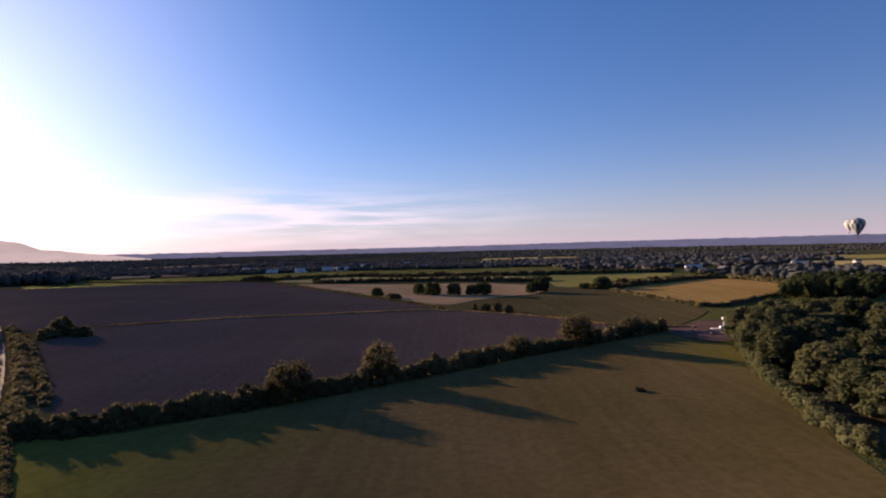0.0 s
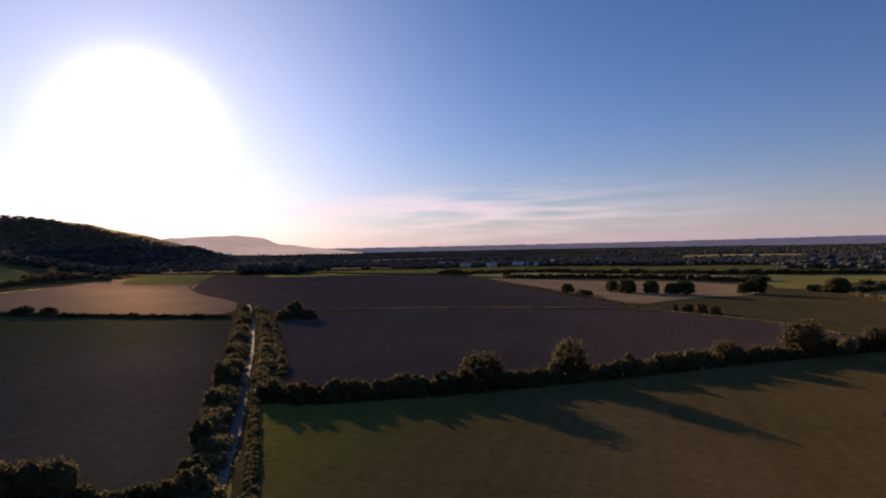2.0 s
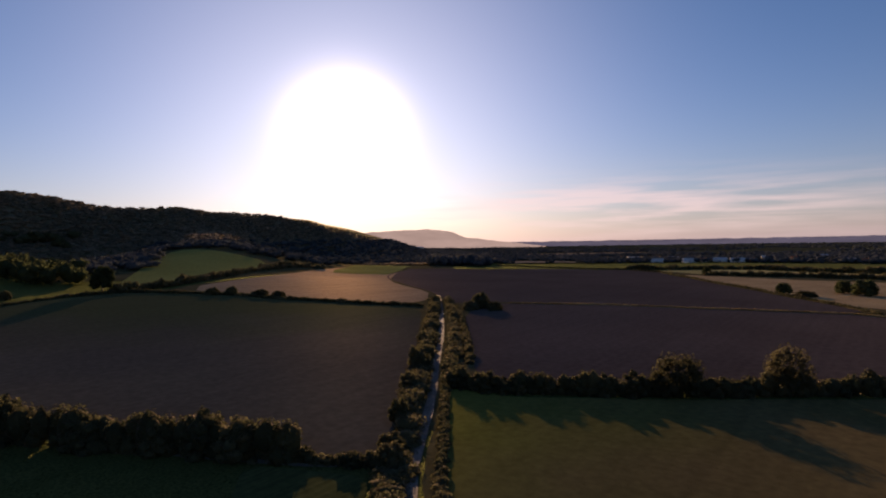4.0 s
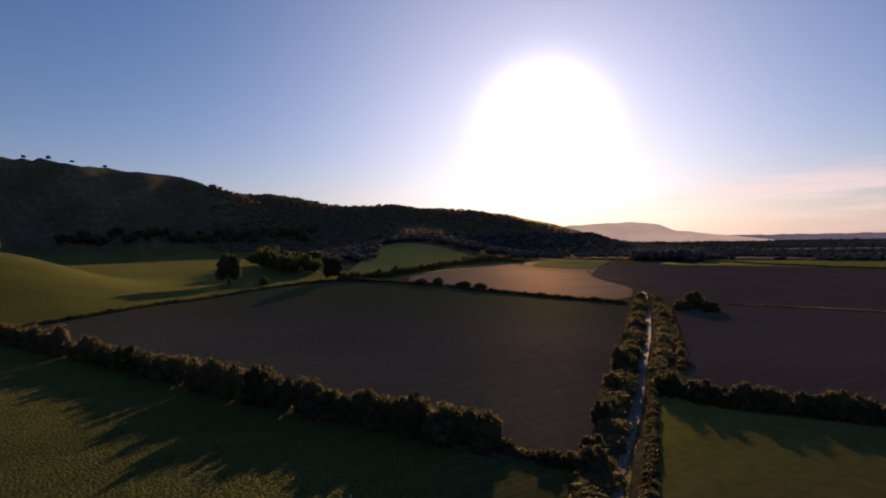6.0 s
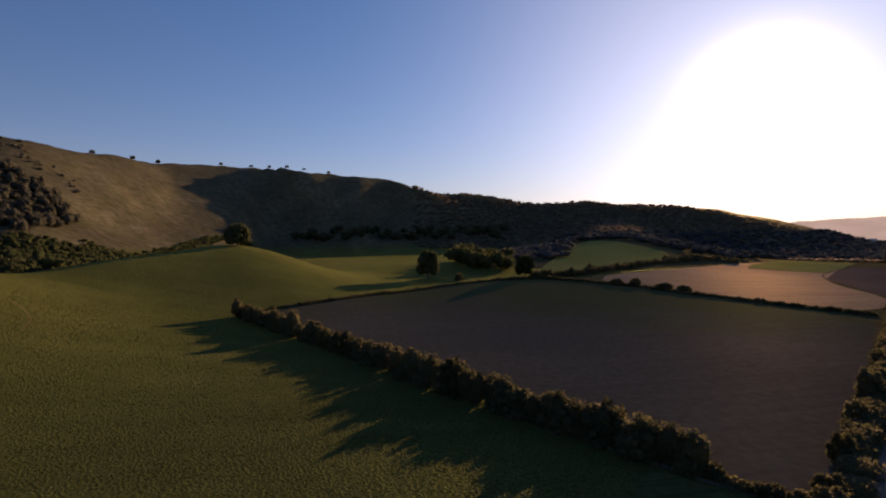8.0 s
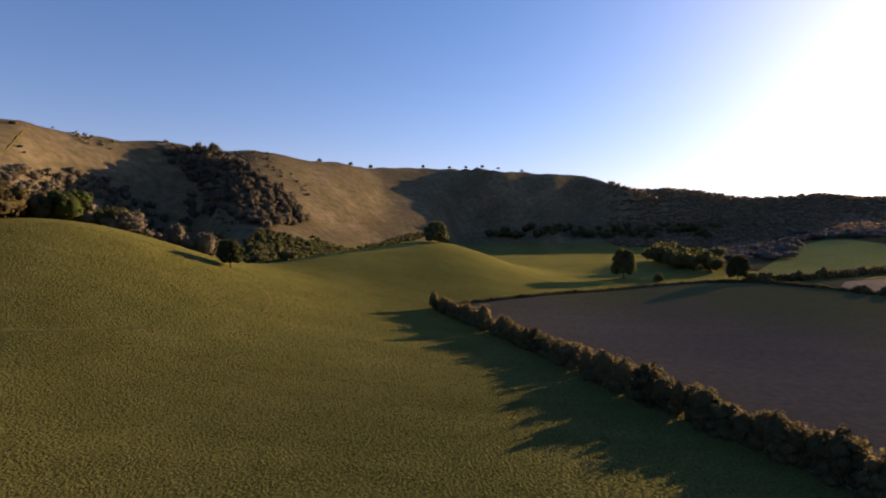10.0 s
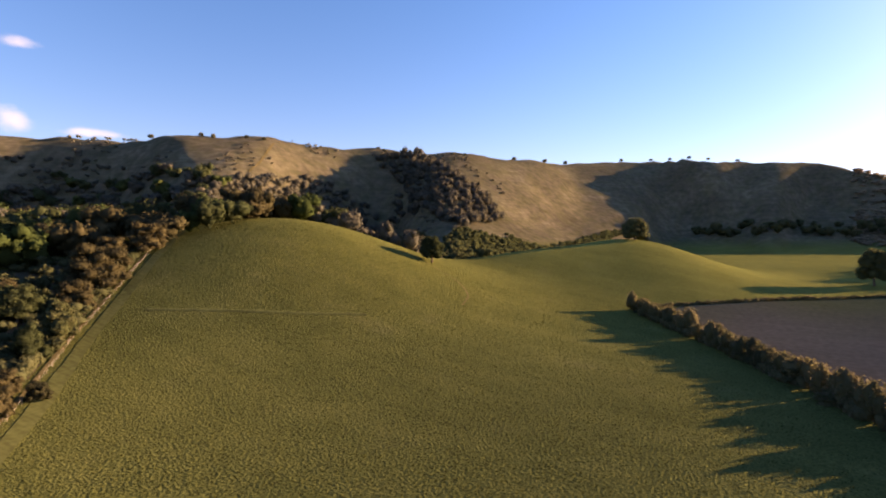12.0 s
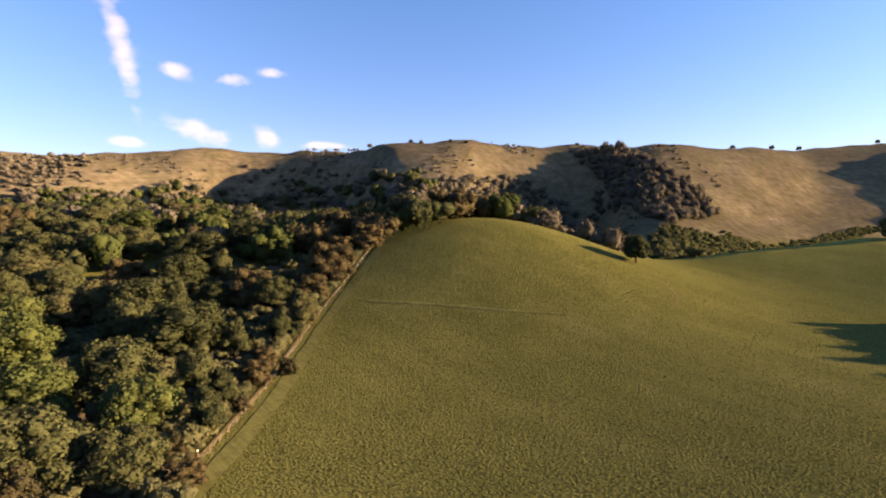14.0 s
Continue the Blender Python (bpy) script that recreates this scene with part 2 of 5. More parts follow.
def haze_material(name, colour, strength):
    """Distance seen through many miles of air: the haze is put into a glowing colour."""
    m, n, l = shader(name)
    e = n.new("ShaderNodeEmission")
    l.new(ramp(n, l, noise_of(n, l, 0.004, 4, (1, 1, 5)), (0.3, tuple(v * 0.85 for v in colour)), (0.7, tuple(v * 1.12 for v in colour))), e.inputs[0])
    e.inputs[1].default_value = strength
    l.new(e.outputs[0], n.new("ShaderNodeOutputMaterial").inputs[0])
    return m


PASTURE = ground_material()
SOIL = field_material("ploughed_soil", (0.0837, 0.0637, 0.0588), (0.1102, 0.0855, 0.0790), 0.012, 0.5, 0.12, 38, 0.10, 0.10, 2.5)
SOIL_GREEN = field_material("sprouting_soil", (0.0916, 0.0755, 0.0623), (0.1135, 0.0985, 0.0752), 0.010, 0.5, 0.12, 50, 0.12, 0.10, 2.5, 0.02, lush=(0.0813, 0.0894, 0.0348))
STUBBLE = field_material("stubble", (0.3111, 0.2141, 0.1355), (0.3727, 0.2587, 0.1663), 0.01, 0.4, 0.3, 30, 0.3, 0.12, 3.0, 0.03)
WHEAT = field_material("ripe_corn", (0.3049, 0.1940, 0.0647), (0.3881, 0.2548, 0.0911), 0.01, 0.3, 0.3, 70, 0.6, 0.2, 3.0)
GREEN_CROP = field_material("green_crop", (0.0817, 0.0703, 0.0351), (0.1228, 0.0989, 0.0453), 0.01, 0.3, 0.3, 60, 0.6, 0.2, 3.0)
PALE_GRASS = field_material("pale_grass", (0.3604, 0.3003, 0.1201), (0.4805, 0.3927, 0.1682), 0.01, 0.3, None, 0, 0.6, 0.3, sheen=0.04)
BRIGHT_GRASS = field_material("fresh_grass", (0.2310, 0.2156, 0.0647), (0.2972, 0.2695, 0.0847), 0.01, 0.4, None, 0, 0.3, 0.2, sheen=0.012)
ROUGH_GRASS = field_material("rough_tan_grass", (0.3057, 0.2102, 0.1181), (0.4512, 0.3164, 0.1741), 0.03, 0.5, None, 0, 0.8, 0.4, sheen=0.08)
VERGE = field_material("dry_verge_grass", (0.0917, 0.0787, 0.0343), (0.1552, 0.1229, 0.0557), 0.08, 0.8, None, 0, 0.8, 0.4)
MARGIN = field_material("dry_margin_grass", (0.0770, 0.0678, 0.0339), (0.1232, 0.1016, 0.0524), 0.05, 0.7, None, 0, 0.6, 0.3, sheen=0.03)
PLAIN_GRASS = field_material("plain_pasture", (0.0524, 0.0554, 0.0339), (0.0801, 0.0770, 0.0462), 0.008, 0.2, None, 0, 0.5, 0.3, sheen=0.0)
HAY = field_material("dry_meadow", (0.1008, 0.0832, 0.0316), (0.1693, 0.1207, 0.0586), 0.014, 0.6, 0.16, 12, 0.18, 0.15, 3.0, 0.10, lush=(0.1507, 0.1530, 0.0362))
MOWN = field_material("mown_margin", (0.0597, 0.0675, 0.0258), (0.0806, 0.0891, 0.0358), 0.05, 0.8, 0.4, 0, 0.4, 0.1, 0.8, 0.06)
LITTER = field_material("leaf_litter", (0.0616, 0.0524, 0.0370), (0.0924, 0.0770, 0.0524), 0.05, 0.8, None, 0, 0.8, 0.4)
EARTH = field_material("churned_earth", (0.1078, 0.0693, 0.0647), (0.1833, 0.1247, 0.1078), 0.06, 0.7, None, 0, 0.9, 0.4)
ROAD = plain("worn_lane_surface", (0.17, 0.145, 0.125), 0.95, 0.6, 1.2)
OAK = leaf_material("oak_leaves", (0.0344, 0.0448, 0.0219), (0.0490, 0.0614, 0.0298), (0.0678, 0.0814, 0.0377), (0.0757, 0.0783, 0.0400), glow=0.42)
LIME = leaf_material("yellow_green_leaves", (0.0387, 0.0570, 0.0214), (0.0548, 0.0772, 0.0279), (0.0760, 0.0987, 0.0361), glow=0.4)
RUSSET = leaf_material("russet_leaves", (0.0352, 0.0371, 0.0221), (0.0539, 0.0502, 0.0282), (0.0739, 0.0650, 0.0353))
HEDGE_LEAF = leaf_material("hedge_leaves", (0.0490, 0.0524, 0.0286), (0.0812, 0.0804, 0.0403), (0.1169, 0.1066, 0.0570), glow=0.4, gloss=0.12)
GREY_SCRUB = leaf_material("scrub_leaves", (0.0757, 0.0752, 0.0607), (0.1052, 0.1035, 0.0829), (0.1309, 0.1279, 0.1014))
# ridge leaves lightened to pale brown: the sunlit haze is in their colour
HAZED_RIDGE_LEAF = leaf_material("hazed_ridge_leaves", (0.1688, 0.1365, 0.0969), (0.2059, 0.1690, 0.1172), (0.2363, 0.1950, 0.1329), glow=0.55, gloss=0.3)
# blue haze of distance is mixed into the leaf colour of the plain's woods
HAZED_PLAIN_LEAF = leaf_material("hazed_plain_leaves", (0.0529, 0.0673, 0.0752), (0.0745, 0.0842, 0.0928), (0.0986, 0.1081, 0.1103), glow=0.3)
BROWN_OAK = leaf_material("brown_olive_leaves", (0.0442, 0.0541, 0.0286), (0.0669, 0.0768, 0.0401), (0.0918, 0.0996, 0.0516), glow=0.42)
THIN_LEAF = leaf_material("thin_hedge_tree_leaves", (0.0517, 0.0505, 0.0281), (0.0729, 0.0686, 0.0377), (0.0926, 0.0842, 0.0488), glow=0.5)
TUFT = leaf_material("grass_tufts", (0.0481, 0.0530, 0.0153), (0.0631, 0.0684, 0.0214), (0.0811, 0.0855, 0.0291), glow=0.3)
STRAW = leaf_material("straw_tufts", (0.2112, 0.1584, 0.0660), (0.3300, 0.2508, 0.1122), (0.4224, 0.3168, 0.1452), glow=0.3)
BARK = plain("bark", (0.085, 0.065, 0.05), 0.95, 0.5, 6)
POST_WOOD = plain("weathered_post_wood", (0.25, 0.21, 0.16), 0.9, 0.5, 8)
WIRE = plain("galvanised_wire", (0.4, 0.4, 0.4), 0.5, 0.2, 5, 0.7)
WHITE_PAINT = plain("white_paint", (0.8, 0.79, 0.76), 0.5, 0.15)
CREAM_RENDER = plain("cream_render", (0.66, 0.63, 0.58), 0.9, 0.3, 0.6)
BRICK_WALL = plain("brick_wall", (0.34, 0.17, 0.11), 0.9, 0.5, 2)
TILE_ROOF = plain("clay_roof", (0.20, 0.10, 0.07), 0.9, 0.5, 1.5)
SLATE_ROOF = plain("slate_roof", (0.16, 0.16, 0.17), 0.7, 0.4, 1.5)
SHEET_ROOF = plain("pale_sheet_roof", (0.42, 0.42, 0.41), 0.7, 0.3, 0.4)
GLASS_DARK = plain("dark_window_glass", (0.03, 0.035, 0.04), 0.12, 0.1)
RUBBER = plain("tyre_rubber", (0.03, 0.03, 0.03), 0.85, 0.2)
STEEL_GREY = plain("grey_steel", (0.3, 0.3, 0.32), 0.5, 0.3)
RUBBLE = plain("broken_brick_rubble", (0.3, 0.2, 0.17), 0.95, 0.6, 1.0)
WICKER = plain("wicker", (0.24, 0.14, 0.07), 0.85, 0.4, 12)
NAVY_CLOTH = plain("navy_balloon_cloth", (0.07, 0.10, 0.12), 0.6, 0.2, 0.3)
WHITE_CLOTH = plain("white_balloon_cloth", (0.42, 0.44, 0.45), 0.6, 0.15, 0.3)
RIDGE_HAZE = haze_material("blue_haze_glow", (0.031, 0.034, 0.052), 1.0)
HILL_HAZE = haze_material("pale_haze_glow", (0.130, 0.112, 0.104), 1.0)

# ---- the lie of the land ----
# bearing (degrees left of +y), foot distance, crest distance, crest height
DOWNS = [(58, 858, 1014, 0.0), (66, 1014, 1170, 40.0), (70.6, 1027, 1235, 81.6), (75.9, 1040, 1274, 112.2), (78.5, 1053, 1280, 137.6), (81, 1060, 1290, 162.2), (83.5,
         1080, 1310, 181.7), (85.1, 1082, 1310, 188.2), (87.3, 858, 1300, 194.5), (90.1, 925, 1290, 198.7), (92.5, 970, 1225, 194.3), (94.8, 1020, 1235, 200.2), (96.8,
         930, 1300, 210.4), (98.5, 740, 1339, 216.0), (100.5, 620, 1358, 218.4), (102.5, 560, 1330, 214.5), (104.6, 525, 1260, 206.0), (107, 475, 1150, 194.5), (110,
         425, 1010, 180.9), (114.4, 360, 880, 172.0), (117.5, 345, 835, 168.5), (120, 400, 830, 169.0), (124, 600, 830, 173.0), (128, 590, 820, 174.0), (132, 500, 790,
         172.0), (137, 400, 750, 172.0), (142.6, 345, 740, 167.0), (149.6, 560, 800, 166.0), (157.8, 640, 850, 168.0), (165.3, 510, 850, 163.0), (169.8, 450, 860,
         154.0), (177.7, 430, 870, 149.0), (200, 500, 900, 140.0), (250, 800, 1200, 60.0), (285, 900, 1300, 0.0)]
RIDGE = [(36, 1250, 1700, 0), (41, 1150, 1650, 20), (43.5, 1050, 1600, 44), (47.2, 1000, 1550, 76), (51.6, 980, 1500, 103), (57.3, 960, 1450, 119), (63, 960, 1420, 131),
         (69, 940, 1420, 133), (76, 900, 1420, 159), (84, 880, 1420, 169), (110, 900, 1500, 120), (150, 1000, 1600, 0)]
# knolls: bearing, distance, height, spread and, where it differs, depth
KNOLLS = [(133.8, 278.5, 45.3, 63.5), (100.1, 382.5, 35.2, 47.4, 57.7), (62, 980, 40, 80, 290), (52, 800, 10, 120), (176.8, 300, 7.7, 132.8), (167, 385, 42, 95), (110.5, 330.9, 13.6, 31.3)]


def spline(table, column, a):
    """Smooth values of one column of a table at the bearings a."""
    t = np.array(table, float)
    x, y = t[:, 0], t[:, column]
    m = np.gradient(y, x)
    i = np.clip(np.searchsorted(x, a) - 1, 0, len(x) - 2)
    d = x[i + 1] - x[i]
    u = np.clip((a - x[i]) / d, 0, 1)
    return (y[i] * (1 + 2 * u) * (1 - u) ** 2 + m[i] * d * u * (1 - u) ** 2
            + y[i + 1] * u * u * (3 - 2 * u) + m[i + 1] * d * u * u * (u - 1))


def scarp(table, a, r):
    """A hill with a concave foot and a rounded brow; past the brow it falls away slowly."""
    foot, crest, top = (spline(table, k, a) for k in (1, 2, 3))
    u = np.clip((r - foot) / (crest - foot), 0, 1)
    face = 0.30 * u * u + 0.70 * u * u * (3 - 2 * u)
    return np.maximum(top, 0) * face - np.clip(r - crest, 0, 500) * 0.10 * np.clip(top / 100, 0, 1)


def downland(x, y):
    """Height of the chalk scarp alone."""
    r = np.hypot(x, y)
    a = np.degrees(np.arctan2(-x, y)) % 360
    a = np.where(a > 330, a - 360, a)
    return scarp(DOWNS, a, r)


def upland(x, y):
    """Height of the scarp and of the wooded ridge beyond it."""
    a = np.degrees(np.arctan2(-x, y)) % 360
    return np.maximum(downland(x, y), scarp(RIDGE, np.where(a > 330, a - 360, a), np.hypot(x, y)))


def land(x, y):
    """Height of the ground at x, y."""
    x, y = np.asarray(x, float), np.asarray(y, float)
    r = np.hypot(x, y)
    a = np.degrees(np.arctan2(-x, y)) % 360
    a = np.where(a > 330, a - 360, a)
    z = np.maximum(scarp(DOWNS, a, r), scarp(RIDGE, a, r))
    for b, d, top, s, *along in KNOLLS:
        ux, uy = -np.sin(np.radians(b)), np.cos(np.radians(b))
        deep, wide = x * ux + y * uy - d, x * uy - y * ux
        z = z + top * np.exp(-0.5 * ((deep / (along[0] if along else s)) ** 2 + (wide / s) ** 2)) * np.clip(1.4 - z / 60, 0, 1)
    w = np.clip((a - 56) / 20, 0, 1) * np.clip((290 - a) / 60, 0, 1)
    z = z + w * 17 * np.clip((r - 200) / 320, 0, 1) * np.clip(1 - z / 60, 0, 1)
    z = z + (0.8 * np.sin(x * 0.013 + 1) * np.sin(y * 0.011) + 0.35 * np.sin(x * 0.037) * np.sin(y * 0.041 + 2)) * np.clip(r / 300, 0, 1)
    gully = np.sin(a * 0.7 + np.sin(r * 0.009) * 1.5) + 0.6 * np.sin(x * 0.05 + 1) * np.sin(y * 0.045) + 0.5 * np.sin(x * 0.11 + np.sin(y * 0.05) * 2) * np.sin(y * 0.13 + np.sin(x * 0.04) * 2)
    return z + gully * 1.9 * np.clip((z - 45) / 60, 0, 1) * np.clip((r - 380) / 200, 0, 1)


def raw_mesh(name, verts, quads=None, tris=None, material=None, smooth=False):
    """A mesh from arrays of corners and faces."""
    me = bpy.data.meshes.new(name)
    parts = [np.asarray(f, np.int32) for f in (quads, tris) if f is not None and len(f)]
    loops = np.concatenate([f.ravel() for f in parts])
    sizes = np.concatenate([np.full(len(f), f.shape[1], np.int32) for f in parts])
    starts = np.concatenate(([0], np.cumsum(sizes)[:-1])).astype(np.int32)
    me.vertices.add(len(verts))
    me.vertices.foreach_set("co", np.asarray(verts, np.float32).ravel())
    me.loops.add(len(loops))
    me.loops.foreach_set("vertex_index", loops)
    me.polygons.add(len(sizes))
    me.polygons.foreach_set("loop_start", starts)
    me.polygons.foreach_set("use_smooth", np.full(len(sizes), smooth, bool))
    me.update(calc_edges=True)
    me.validate()
    if material:
        me.materials.append(material)
    return me


def part(name, bm, material, parent, label=""):
    me = bpy.data.meshes.new(name)
    bm.to_mesh(me)
    bm.free()
    me.materials.append(material)
    ob = new(name, me)
    ob.parent = parent
    return tagged(ob, label)


# the ground: one sheet out to the horizon, finer where it is near
bearings = np.radians(np.concatenate((np.arange(-50, 186, 0.6), np.arange(186, 310, 4.0))))
reach = 6.0 * (4950 / 6.0) ** np.linspace(0, 1, 230)
gr, ga = np.meshgrid(reach, bearings)
gx, gy = -gr * np.sin(ga), gr * np.cos(ga)
nb, nr = gr.shape
cell = np.arange(nb)[:, None] * nr + np.arange(nr - 1)[None]
after = ((np.arange(nb) + 1) % nb)[:, None] * nr + np.arange(nr - 1)[None]
gverts = np.stack((gx, gy, land(gx, gy)), -1).reshape(-1, 3)
gverts = np.concatenate((gverts, [(0, 0, float(land(0.0, 0.0)))]))
gquads = np.stack((cell, cell + 1, after + 1, after), -1).reshape(-1, 4)[:, ::-1]
hub = [(len(gverts) - 1, i * nr, ((i + 1) % nb) * nr) for i in range(nb)]
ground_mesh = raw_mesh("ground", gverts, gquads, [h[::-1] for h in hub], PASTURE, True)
dryness = ground_mesh.attributes.new("dry", "FLOAT", "POINT")
dryness.data.foreach_set("value", np.clip((upland(gverts[:, 0], gverts[:, 1]) - 8) / 22, 0, 1).astype(np.float32))
# mask of the far meadow where sunlight is painted into the green
sunlit_sward = ground_mesh.attributes.new("sunlit_sward", "FLOAT", "POINT")
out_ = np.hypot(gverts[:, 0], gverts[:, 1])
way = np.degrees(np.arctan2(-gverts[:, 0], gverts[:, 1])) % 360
sunlit_sward.data.foreach_set("value", (np.clip((out_ - 170) / 150, 0, 1) * np.clip((way - 66) / 14, 0, 1) * np.clip((142 - way) / 12, 0, 1)).astype(np.float32))
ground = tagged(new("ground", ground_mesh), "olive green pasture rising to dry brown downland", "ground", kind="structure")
if ground_mesh.polygons[5000].normal.z < 0:
    ground_mesh.flip_normals()


def densify(points, step, closed):
    out = []
    n = len(points)
    for i in range(n if closed else n - 1):
        a, b = np.array(points[i], float), np.array(points[(i + 1) % n], float)
        k = max(1, int(np.hypot(*(b - a)) / step))
        out += [a + (b - a) * j / k for j in range(k)]
    return np.array(out if closed else out + [np.array(points[-1], float)])


def rounded(points, closed=True, turns=2):
    """Corner cutting, so that field edges bend softly."""
    p = np.array(points, float)
    for _ in range(turns):
        q = np.roll(p, -1, 0) if closed else p[1:]
        a = p if closed else p[:-1]
        cut = np.stack((a * 0.78 + q * 0.22, a * 0.22 + q * 0.78), 1).reshape(-1, 2)
        p = cut if closed else np.concatenate((p[:1], cut, p[-1:]))
    return p


def inside(points, xy):
    x, y = xy[:, 0], xy[:, 1]
    hit = np.zeros(len(xy), bool)
    for (ax, ay), (bx, by) in zip(points, np.roll(points, -1, 0)):
        c = (ay > y) != (by > y)
        hit ^= c & (x < (bx - ax) * (y - ay) / (by - ay + 1e-9) + ax)
    return hit


def spread(points, step, seed, jitter=0.5):
    """Uneven places inside an outline, about a step apart."""
    p, g = np.array(points, float), np.random.default_rng(seed)
    xs, ys = np.arange(p[:, 0].min(), p[:, 0].max(), step), np.arange(p[:, 1].min(), p[:, 1].max(), step)
    xy = np.stack(np.meshgrid(xs, ys), -1).reshape(-1, 2)
    xy = xy + g.uniform(-jitter, jitter, xy.shape) * step
    return xy[inside(p, xy)]


def sheet(name, points, material, label, step=10.0, lift=0.15, category="field", soft=1):
    """A field: its own surface laid on the ground within an outline."""
    from mathutils.geometry import delaunay_2d_cdt
    edge = densify(rounded(points, True, soft) if soft else points, step, True)
    xy = spread(edge, step, 1, 0.1)
    near = np.array([np.min(np.hypot(*(edge - q).T)) for q in xy]) if len(xy) else np.zeros(0)
    xy = xy[near > step * 0.4] if len(xy) else xy
    both = [Vector(q) for q in edge] + [Vector(q) for q in xy]
    v, _, f, *_ = delaunay_2d_cdt(both, [], [list(range(len(edge)))], 1, 0.01)
    v = np.array([tuple(q) for q in v])
    z = land(v[:, 0], v[:, 1]) + lift
    me = raw_mesh(name, np.column_stack((v, z)), None, np.array(f), material, True)
    return tagged(new(name, me), label, category, kind="structure")


def ribbon(name, points, width, material, label, lift=0.12, category="path", crown=0.0, kind="structure", turns=2, step=4.0):
    """A strip along a line, laid on the ground, its edges slightly uneven."""
    p = densify(rounded(points, False, turns), step, False)
    d = np.gradient(p, axis=0)
    d /= np.hypot(*d.T)[:, None]
    side = np.stack((-d[:, 1], d[:, 0]), -1)
    g = np.random.default_rng(7)
    cols = np.array([-0.5, -0.25, 0.0, 0.25, 0.5])
    w = width * (1 + g.uniform(-0.12, 0.12, len(p)))
    xy = p[:, None] + side[:, None] * (cols[None] * w[:, None])[..., None]
    z = land(xy[..., 0], xy[..., 1]) + lift + crown * (1 - (cols * 2) ** 2)[None]
    v = np.concatenate((xy, z[..., None]), -1).reshape(-1, 3)
    i = (np.arange(len(p) - 1)[:, None] * 5 + np.arange(4)[None]).ravel()
    q = np.stack((i, i + 1, i + 6, i + 5), -1)
    me = raw_mesh(name, v, q, None, material, True)
    if me.polygons[0].normal.z < 0:
        me.flip_normals()
    return tagged(new(name, me), label, category, kind=kind)


# ---- fields ----
LANE = [(-60, 66), (-68, 77), (-79, 93), (-93, 112), (-111, 135), (-134, 166), (-171, 213), (-216, 268), (-260, 320), (-300, 353), (-357, 388), (-418, 427), (-450, 461), (-493, 531)]
LANE = [(150, -190), (70, -85), (20, -22), (-30, 33), (-45, 50)] + LANE
sheet("ploughed_field", [(-87, 122), (-74, 125), (-63, 132), (-40, 148), (-16, 164), (-1, 173), (29, 198), (55, 217), (84, 260), (67, 291), (22, 335), (1, 351), (-51, 340), (-129, 323), (-190, 307), (-196, 266)], SOIL, "dark brown ploughed field beyond the long hedge", 10)
sheet("ploughed_field", [(-214, 294), (-191, 309), (-130, 326), (-52, 343), (1, 354), (-37, 414), (-126, 543), (-234, 723), (-354, 711)] + [(-417, 661), (-515, 577), (-459, 475), (-417, 429), (-288, 345), (-219, 284)], SOIL, "dark brown ploughed field rising gently to a far hedge", 16, 0.2)
seedbed = sheet("ploughed_field", [(-264, -29), (-287, -3), (-343, 57), (-369, 107), (-379, 144), (-355, 179), (-330, 211), (-294, 232), (-255, 244), (-221, 256), (-137, 155), (-100, 109), (-77, 79), (-66, 69), (-77, 60), (-87, 55), (-99, 49), (-115, 43), (-135, 36), (-152, 28), (-192, 14), (-223, -3), (-248, -23)], SOIL_GREEN, "dark ploughed field with a faint green flush of seedlings", 10, 0.15)
bed = np.array([v.co[:2] for v in seedbed.data.vertices])
flush = seedbed.data.attributes.new("lush", "FLOAT", "POINT")
flush.data.foreach_set("value", np.clip((np.hypot(*bed.T) - 235) / 130 + np.array([noise.fractal((x * 0.02, y * 0.02, 6.0), 1.0, 2.0, 3) for x, y in bed]) * 0.3, 0, 0.75).astype(np.float32))
sheet("stubble_field", [(-374, 179), (-443, 284), (-513, 406), (-573, 535), (-641, 725), (-420, 430), (-365, 384), (-286, 340), (-233, 274), (-265, 254), (-306, 242), (-343, 220)], STUBBLE, "pale tan stubble field below the hills", 14, 0.25)
sheet("grass_strip", [(-495, 404), (-603, 568), (-641, 725), (-449, 473), (-471, 435)], BRIGHT_GRASS, "fresh green grass at the stubble's far end", 14, 0.5)
sheet("corn_field", [(144, 469), (214, 528), (290, 588), (300, 475), (251, 399), (199, 356), (160, 325), (151, 374)], WHEAT, "golden ripe corn field", 14, 0.2)
sheet("green_field", [(45, 326), (65, 299), (84, 262), (107, 252), (139, 292), (155, 318), (146, 379), (139, 460), (78, 435), (32, 422), (9, 368)], GREEN_CROP, "dull green crop field", 14, 0.2)
sheet("green_field", [(145, 745), (299, 719), (264, 634), (158, 562), (125, 498), (101, 519)], BRIGHT_GRASS, "light green field beyond a row of trees", 18, 0.3)
sheet("pale_field", [(-239, 737), (-132, 777), (-41, 717), (103, 690), (88, 594), (-37, 654), (-153, 661)], PALE_GRASS, "narrow pale yellow grass field", 18, 0.3)
sheet("rough_pasture", [(-194, 661), (-85, 609), (90, 568), (91, 458), (32, 422), (-2, 369), (-70, 467)], ROUGH_GRASS, "rough tan pasture with scattered trees", 16, 0.25)
sheet("paddock", [(199, 306), (233, 294), (261, 328), (230, 343)], BRIGHT_GRASS, "small light green paddock between woods", 8, 0.2)
